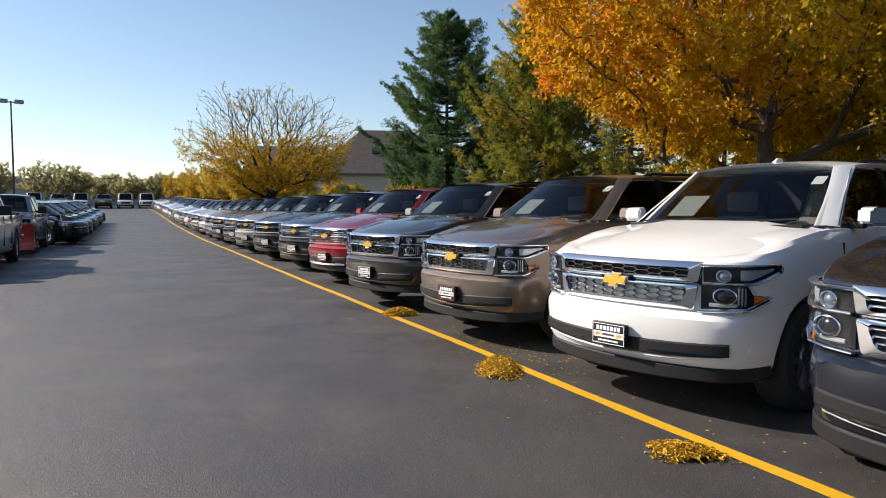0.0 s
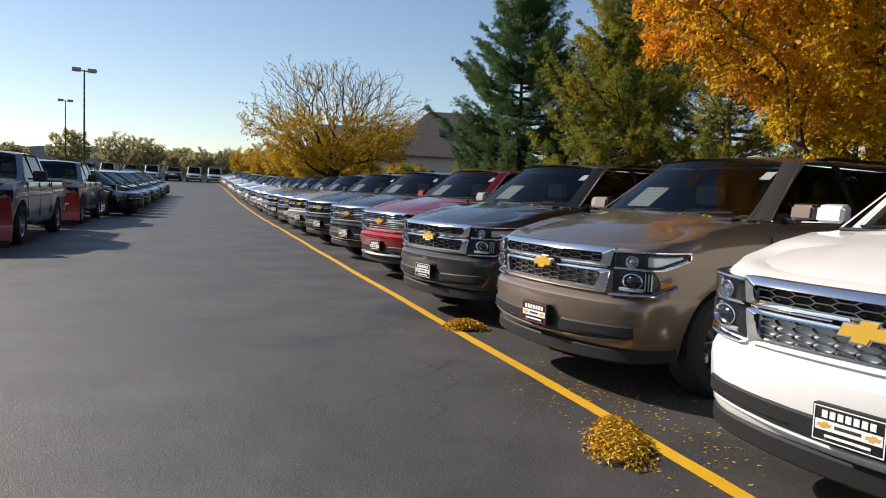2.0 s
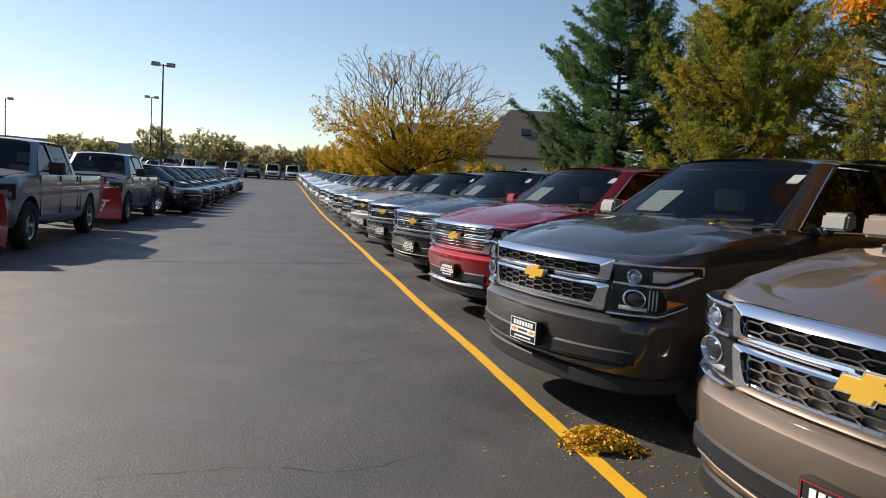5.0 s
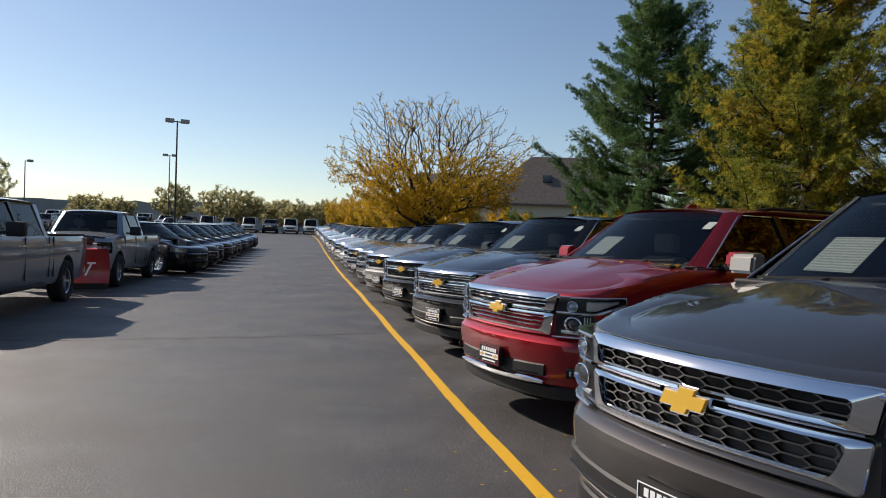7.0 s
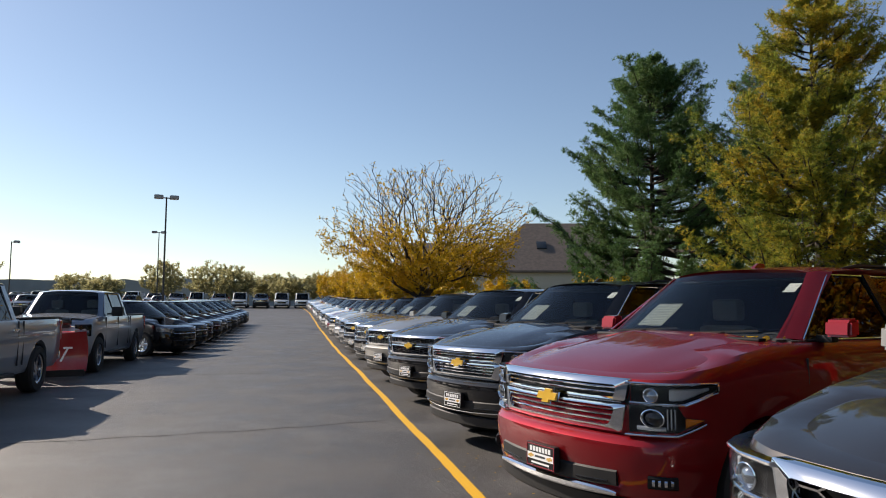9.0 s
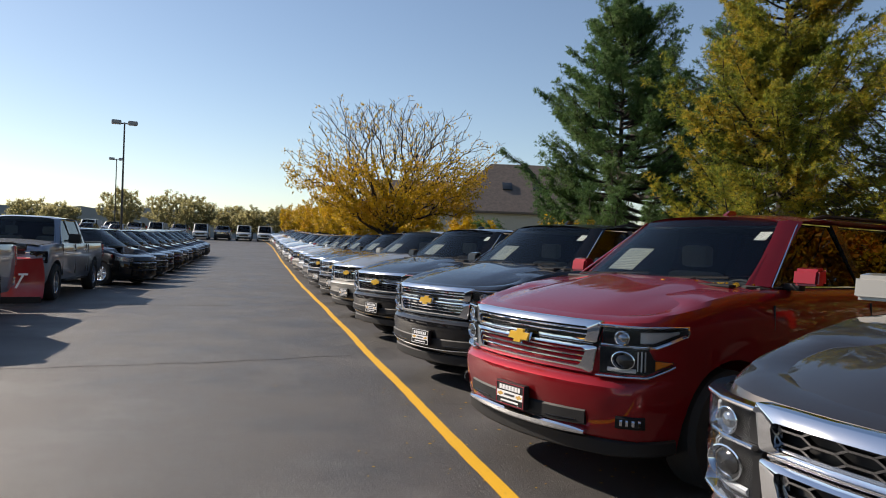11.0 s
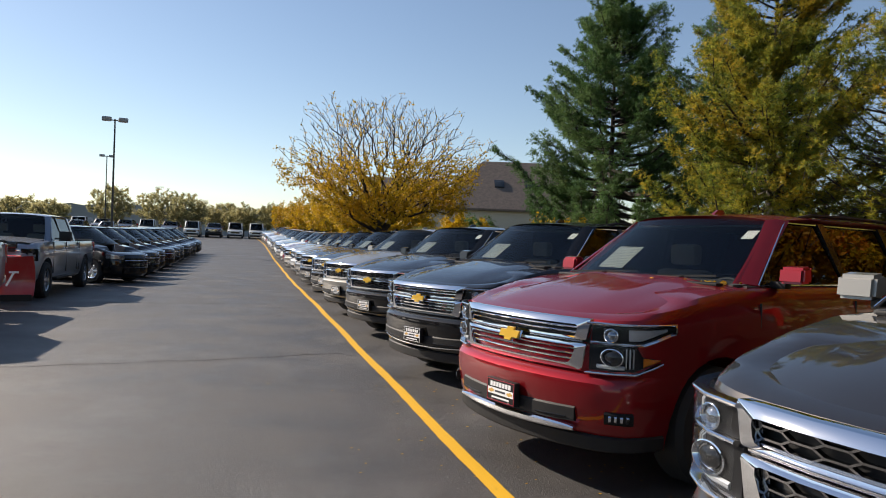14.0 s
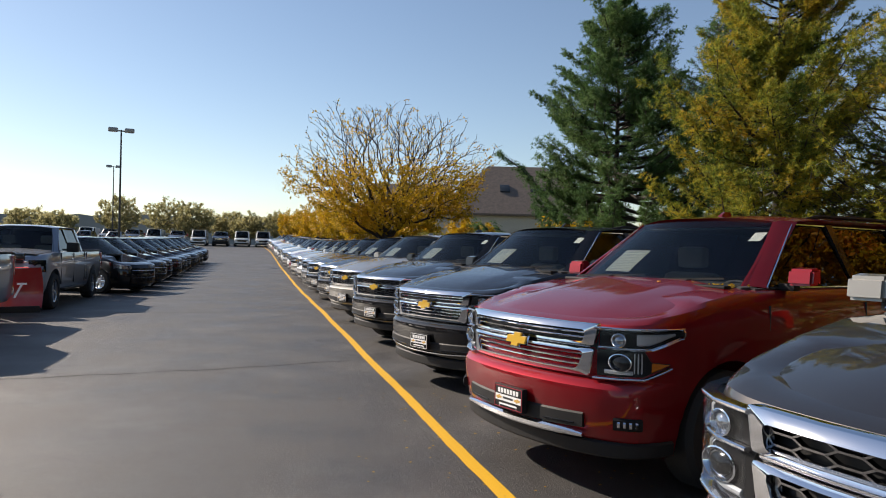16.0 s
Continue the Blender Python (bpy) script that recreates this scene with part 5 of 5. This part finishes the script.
# two copies added out of view, to block skylight and fill reflections
copy_thing(bpy.data.objects["autumn_tree.001"], pose(10.5, 1.0, 0, 0, 0, 100))
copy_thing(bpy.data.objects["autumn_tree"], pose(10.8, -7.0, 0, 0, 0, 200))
pine(12.4, 33.7, 11.9, 6.0, NEEDLES, DARK_BARK, "tall dark green pine with uneven limbs", 21, 52000, needle=0.17)
pine(13.9, 26.4, 11.4, 4.5, MIXED_NEEDLES, DARK_BARK, "tall pine with yellowing needles behind the parked cars", 22, 52000, needle=0.15)
pine(21.2, 38.4, 14.8, 5.5, NEEDLES, BARK, "tall dark pine standing behind other trees", 23, 9000, needle=0.24)
pine(15.5, 22.5, 8.8, 4.5, MIXED_NEEDLES, BARK, "olive pine standing behind a yellowing pine", 24, 9000, needle=0.2)
pine(14.5, 6.5, 9.0, 4.5, NEEDLES, BARK, "dark pine behind golden autumn trees", 25, 6000, needle=0.22)
for i, (x, y, h, r) in enumerate(((4.9, 68, 5.4, 3.2), (6.0, 58, 4.8, 2.8), (4.2, 80, 5.6, 3.2), (3.2, 92, 5.2, 3.0), (9.0, 56, 4.4, 2.6), (11.5, 50, 3.6, 2.2))):
    broadleaf("small_yellow_tree", x, y, h, r, 0.6, 300, 7500, 0.2, YELLOWL, BARK, "small bushy tree with yellow autumn leaves", 30 + i, 0.1, 0.25, 1.0, 0.8)
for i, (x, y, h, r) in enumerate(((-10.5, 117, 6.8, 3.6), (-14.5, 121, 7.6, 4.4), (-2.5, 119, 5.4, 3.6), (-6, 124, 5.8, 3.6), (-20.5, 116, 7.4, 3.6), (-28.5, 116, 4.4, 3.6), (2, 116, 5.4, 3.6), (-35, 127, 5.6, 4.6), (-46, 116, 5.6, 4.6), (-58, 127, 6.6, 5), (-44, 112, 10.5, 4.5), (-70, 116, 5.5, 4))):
    broadleaf("distant_tree", x, y, h, r, 0.4, 420, 12000, 0.24, HAZE_PALED, BARK, "distant bushy olive-green tree at the lot's end, paled for haze", 50 + i, 0.12, 0.15, 1.0, 0.7)


# ---- houses ----
SHINGLE = mat("brown_shingles", (0.12, 0.09, 0.075), 0.9)
_f = noise_tex(SHINGLE, 3.0, 6.0, 0.7)
wire(SHINGLE, ramp(SHINGLE, _f, [(0.3, (0.10, 0.08, 0.068)), (0.7, (0.17, 0.13, 0.11))]), bsdf(SHINGLE, "Base Color"))
SIDING = mat("beige_siding", (0.42, 0.38, 0.32), 0.8)
_w = node(SIDING, "ShaderNodeTexWave", Scale=3.2)
_w.bands_direction, _w.wave_profile = "Z", "SAW"
wire(SIDING, coords(SIDING), _w.inputs["Vector"])
wire(SIDING, ramp(SIDING, _w.outputs["Fac"], [(0.0, (0.33, 0.30, 0.26)), (0.15, (0.44, 0.40, 0.34)), (1.0, (0.47, 0.43, 0.37))]), bsdf(SIDING, "Base Color"))
HOUSE_GLASS = mat("house_window_glass", (0.03, 0.035, 0.04), 0.05)
TRIM = mat("white_trim", (0.72, 0.71, 0.68), 0.6)


def house(x, y, w, d, eave, ridge, heading, hip, label, windows, lights=()):
    root = tagged(new("house"), label, "house")
    root.matrix_basis = pose(x, y, lot_height(y), 0, 0, heading)
    part("wall", boxes((-w / 2, w / 2, -d / 2, d / 2, 0, eave)), SIDING, root, "beige lapped siding wall")
    bm = bmesh.new()
    o = 0.5
    pts = [(-w / 2 - o, -d / 2 - o, eave - 0.1), (w / 2 + o, -d / 2 - o, eave - 0.1), (w / 2 + o, d / 2 + o, eave - 0.1), (-w / 2 - o, d / 2 + o, eave - 0.1)]
    low = [bm.verts.new((p[0], p[1], p[2] - 0.2)) for p in pts]
    vs = [bm.verts.new(p) for p in pts]
    a, b = bm.verts.new((-w / 2 + hip, 0, ridge)), bm.verts.new((w / 2 - hip, 0, ridge))
    for f in ((vs[0], vs[1], b, a), (vs[1], vs[2], b), (vs[2], vs[3], a, b), (vs[3], vs[0], a), low[::-1]):
        bm.faces.new(f)
    for i in range(4):
        bm.faces.new((low[i], low[(i + 1) % 4], vs[(i + 1) % 4], vs[i]))
    roof = part("roof", bm, SHINGLE, root, "brown shingled roof")
    slope = math.degrees(math.atan2(ridge - eave, d / 2 + o))
    for wx, wz in windows:
        win = part("window", boxes((wx - 0.5, wx + 0.5, -d / 2 - 0.05, -d / 2 + 0.02, wz, wz + 1.4)), TRIM, root)
        for sg in (-1, 1):
            part("pane", boxes((wx + sg * 0.23 - 0.2, wx + sg * 0.23 + 0.2, -d / 2 - 0.07, -d / 2 - 0.052, wz + 0.08, wz + 1.32)), HOUSE_GLASS, win)
    for lx, f in lights:
        part("skylight", boxes((-0.5, 0.5, -0.6, 0.6, -0.05, 0.14), bev=0.02), HOUSE_GLASS, roof, "dark roof skylight",
             m=pose(lx, -(d / 2 + o) * (1 - f), eave - 0.1 + (ridge - eave + 0.1) * f, slope, 0, 0))
    return root


house(25.2, 79, 17, 12, 4.6, 9.9, -14, 5.5, "beige house with a brown hipped roof and skylights", [(-7, 1.2), (-5, 1.2), (-2.5, 1.2), (0.5, 1.2), (3, 1.2), (6, 1.2)], [(-1.5, 0.5), (1.6, 0.5)])
house(16.5, 92, 10, 9, 4.6, 8.4, -14, 0.2, "beige house with a brown gabled roof behind the trees", [(-3, 1.2), (0, 1.2), (3, 1.2)])
house(27.0, 14.0, 15, 9, 5.4, 8.6, -80, 2.0, "pale sided house hidden behind autumn trees", [(-5, 1.0), (-2, 1.0), (2, 1.0), (5, 1.0), (-5, 3.6), (0, 3.6), (5, 3.6)])


# ---- shrubs behind the row ----
rngp = np.random.default_rng(3)
for i in range(22):
    yy = 2.0 + i * 2.4
    h = 2.0 + 1.1 * rngp.random()
    broadleaf("shrub", 8.6 + rngp.uniform(-0.6, 0.8) + 2.5 * (i % 2), yy, h, 1.7, 0.1, 110, 3600, 0.11, OLIVE if i % 3 else YELLOWL, BARK, "leafy shrub in the strip behind the cars", 80 + i, 0.04, 0.0, 1.0, 0.2)


# ---- far hills ----
def hills():
    bm = bmesh.new()
    # blue-grey here is air haze put into the colour of the woods
    m = mat("haze_tinted_woods", (0.20, 0.23, 0.24), 1.0)
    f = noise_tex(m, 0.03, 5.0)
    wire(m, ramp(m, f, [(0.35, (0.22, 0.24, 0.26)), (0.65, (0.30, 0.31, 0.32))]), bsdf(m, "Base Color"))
    rings = []
    for i in range(300):
        a = radians(-130 + 260 * i / 299)
        r = 620 + 40 * math.sin(i * 0.21)
        h = 23 + 6 * noise.noise(Vector((i * 0.06, 0, 0))) + 3.5 * noise.noise(Vector((i * 0.9, 3, 0)))
        rings.append([(r * math.sin(a), r * math.cos(a), -1), (r * math.sin(a), r * math.cos(a), h), ((r + 60) * math.sin(a), (r + 60) * math.cos(a), h * 0.7)])
    loft(bm, rings, False)
    tagged(part("backdrop", bm, m), "low wooded hills on the horizon, tinted with painted haze", "hills", kind="structure")


hills()


# ---- fallen leaves, cracks, grit ----
STRAW = leaf("dry_yellow_leaflets", [(0.05, (0.36, 0.18, 0.012)), (0.5, (0.58, 0.33, 0.02)), (0.95, (0.68, 0.44, 0.06))], 0.15)


def leaf_heap(x, y, a, b, turn, h, n, seed):
    rng = np.random.default_rng(seed)
    root = tagged(new("leaf_pile"), "small heap of fallen yellow leaflets on the asphalt", "leaf pile", "leaf piles at the line")
    p = rng.normal(size=(n, 2)) * 0.42
    r = np.linalg.norm(p, axis=1)
    wob = 1 + 0.25 * np.sin(3 * np.arctan2(p[:, 1], p[:, 0]) + seed)
    keep = (r < 0.95 * wob) | (rng.random(n) < 0.02)
    p, r = p[keep], r[keep]
    z = np.maximum(0, 1 - r ** 2) * h * rng.random(len(p)) ** 0.4 + 0.012
    c, s = math.cos(radians(turn)), math.sin(radians(turn))
    px, py = p[:, 0] * a, p[:, 1] * b
    pts = np.stack([px * c - py * s, px * s + py * c, z], 1)
    leaf_mesh("leaves", pts, 0.034, rng, STRAW, root, "", flat=0.85, narrow=0.42)
    bm = bmesh.new()
    rings = [[(a * 0.55 * f * math.cos(t) * c - b * 0.55 * f * math.sin(t) * s, a * 0.55 * f * math.cos(t) * s + b * 0.55 * f * math.sin(t) * c, h * 0.7 * (1 - f * f) + 0.004) for t in [2 * math.pi * k / 24 for k in range(24)]] for f in (1.0, 0.8, 0.5, 0.05)]
    loft(bm, rings)
    part("mound", bm, STRAW, root)
    root.matrix_basis = pose(x, y, 0)


def crack(points, w, seed):
    rng = random.Random(seed)
    rows = []
    for (ax, ay), (bx, by) in zip(points, points[1:]):
        n = max(3, int(math.hypot(bx - ax, by - ay) / 0.06))
        for i in range(n):
            f = i / n
            x = ax + (bx - ax) * f + rng.uniform(-0.014, 0.014)
            y = ay + (by - ay) * f + 0.03 * math.sin(x * 7 + seed) + rng.uniform(-0.012, 0.012)
            ww = w * rng.uniform(0.25, 1.0)
            d = Vector((by - ay, ax - bx)).normalized() * ww / 2
            rows.append([(x - d.x, y - d.y, 0.003), (x + d.x, y + d.y, 0.003)])
    bm = bmesh.new()
    loft(bm, rows, False)
    tagged(part("trim_crack", bm, CRACKM), "thin dark crack in the asphalt", "crack", kind="structure")


CRACKM = mat("crack_shadow", (0.018, 0.018, 0.018), 0.95)
leaf_heap(-0.27, 2.6, 0.25, 0.17, -45, 0.06, 2200, 1)
leaf_heap(-0.2, 5.02, 0.52, 0.21, 60, 0.085, 3200, 2)
leaf_heap(0.14, 8.5, 0.27, 0.22, -15, 0.10, 2800, 3)
crack([(-5.4, 17.0), (-4.4, 17.0), (-1.75, 17.45), (-0.24, 17.9)], 0.05, 1)
crack([(-0.95, 6.6), (-0.7, 6.9), (-0.58, 7.06), (-0.35, 7.3)], 0.009, 3)
crack([(-0.83, 7.43), (-0.72, 6.95), (-0.66, 6.44)], 0.009, 4)
crack([(-1.5, 6.1), (-1.1, 6.35), (-0.9, 6.3), (-0.5, 6.6), (-0.2, 6.5)], 0.008, 5)
crack([(-1.25, 5.6), (-1.0, 5.9), (-0.95, 6.3)], 0.007, 6)
crack([(-2.6, 8.2), (-2.0, 8.35), (-1.5, 8.2), (-0.9, 8.45)], 0.008, 7)
crack([(-1.7, 10.6), (-1.2, 10.4), (-0.8, 10.65)], 0.009, 8)
crack([(-3.8, 25.2), (-2.0, 25.4)], 0.05, 2)


def scatter(name, label, material, spots, size, seed, flat):
    rng = np.random.default_rng(seed)
    root = part(name, bmesh.new(), material)
    me = root.data
    vs, fs = [], []
    for x, y in spots:
        s = size * rng.uniform(0.4, 1.3)
        b = len(vs)
        tw = rng.uniform(0, 6.3)
        for k in range(5):
            a = tw + 2 * math.pi * k / 5
            vs.append((x + s * math.cos(a) * rng.uniform(0.6, 1.1), y + s * 0.7 * math.sin(a), 0.003))
        vs.append((x, y, 0.003 + s * flat))
        fs += [(b + k, b + (k + 1) % 5, b + 5) for k in range(5)]
    me.from_pydata(vs, [], fs)
    tagged(root, label, name.replace("_", " "), kind="stuff")


_r = np.random.default_rng(8)
scatter("gravel", "scattered pale grit on the asphalt", mat("pale_grit", (0.30, 0.28, 0.25), 0.9), [(_r.normal(0.15, 0.9), _r.uniform(0.5, 22)) for _ in range(900)] + [(_r.uniform(-6, 1), _r.uniform(0, 22)) for _ in range(350)], 0.006, 1, 0.5)
scatter("fallen_leaves", "scattered yellow leaflets on the asphalt", STRAW, [(_r.normal(0.5, 0.7), _r.uniform(0.5, 16)) for _ in range(420)] + [(_r.normal(0.25, 0.35), _r.normal(5.7, 0.6)) for _ in range(380)] + [(_r.normal(0.3, 0.3), _r.normal(8.5, 0.4)) for _ in range(120)], 0.014, 2, 0.15)


# ---- leaves caught at the windscreens ----
def caught(x, y, turn, local, n, seed):
    rng = np.random.default_rng(seed)
    root = tagged(new("caught_leaves"), "few yellow leaves caught under the wipers of a car", "leaves", "leaves on the cars")
    pts = rng.normal(size=(n, 3)) * (0.03, 0.10, 0.004)
    leaf_mesh("leaves", pts, 0.05, rng, STRAW, root, "", flat=0.8, narrow=0.45)
    root.matrix_basis = pose(x, y, 0, 0, 0, 180 + turn) @ pose(*local)


caught(0.18, 12.72, 18.3, (-1.25, 0.38, 1.362), 26, 1)
caught(0.18, 12.72, 18.3, (-1.27, 0.72, 1.358), 8, 2)
caught(-0.07, 9.28, 16.2, (-1.25, 0.45, 1.362), 12, 3)
caught(-0.03, 6.45, 11.6, (-1.24, 0.5, 1.362), 9, 4)
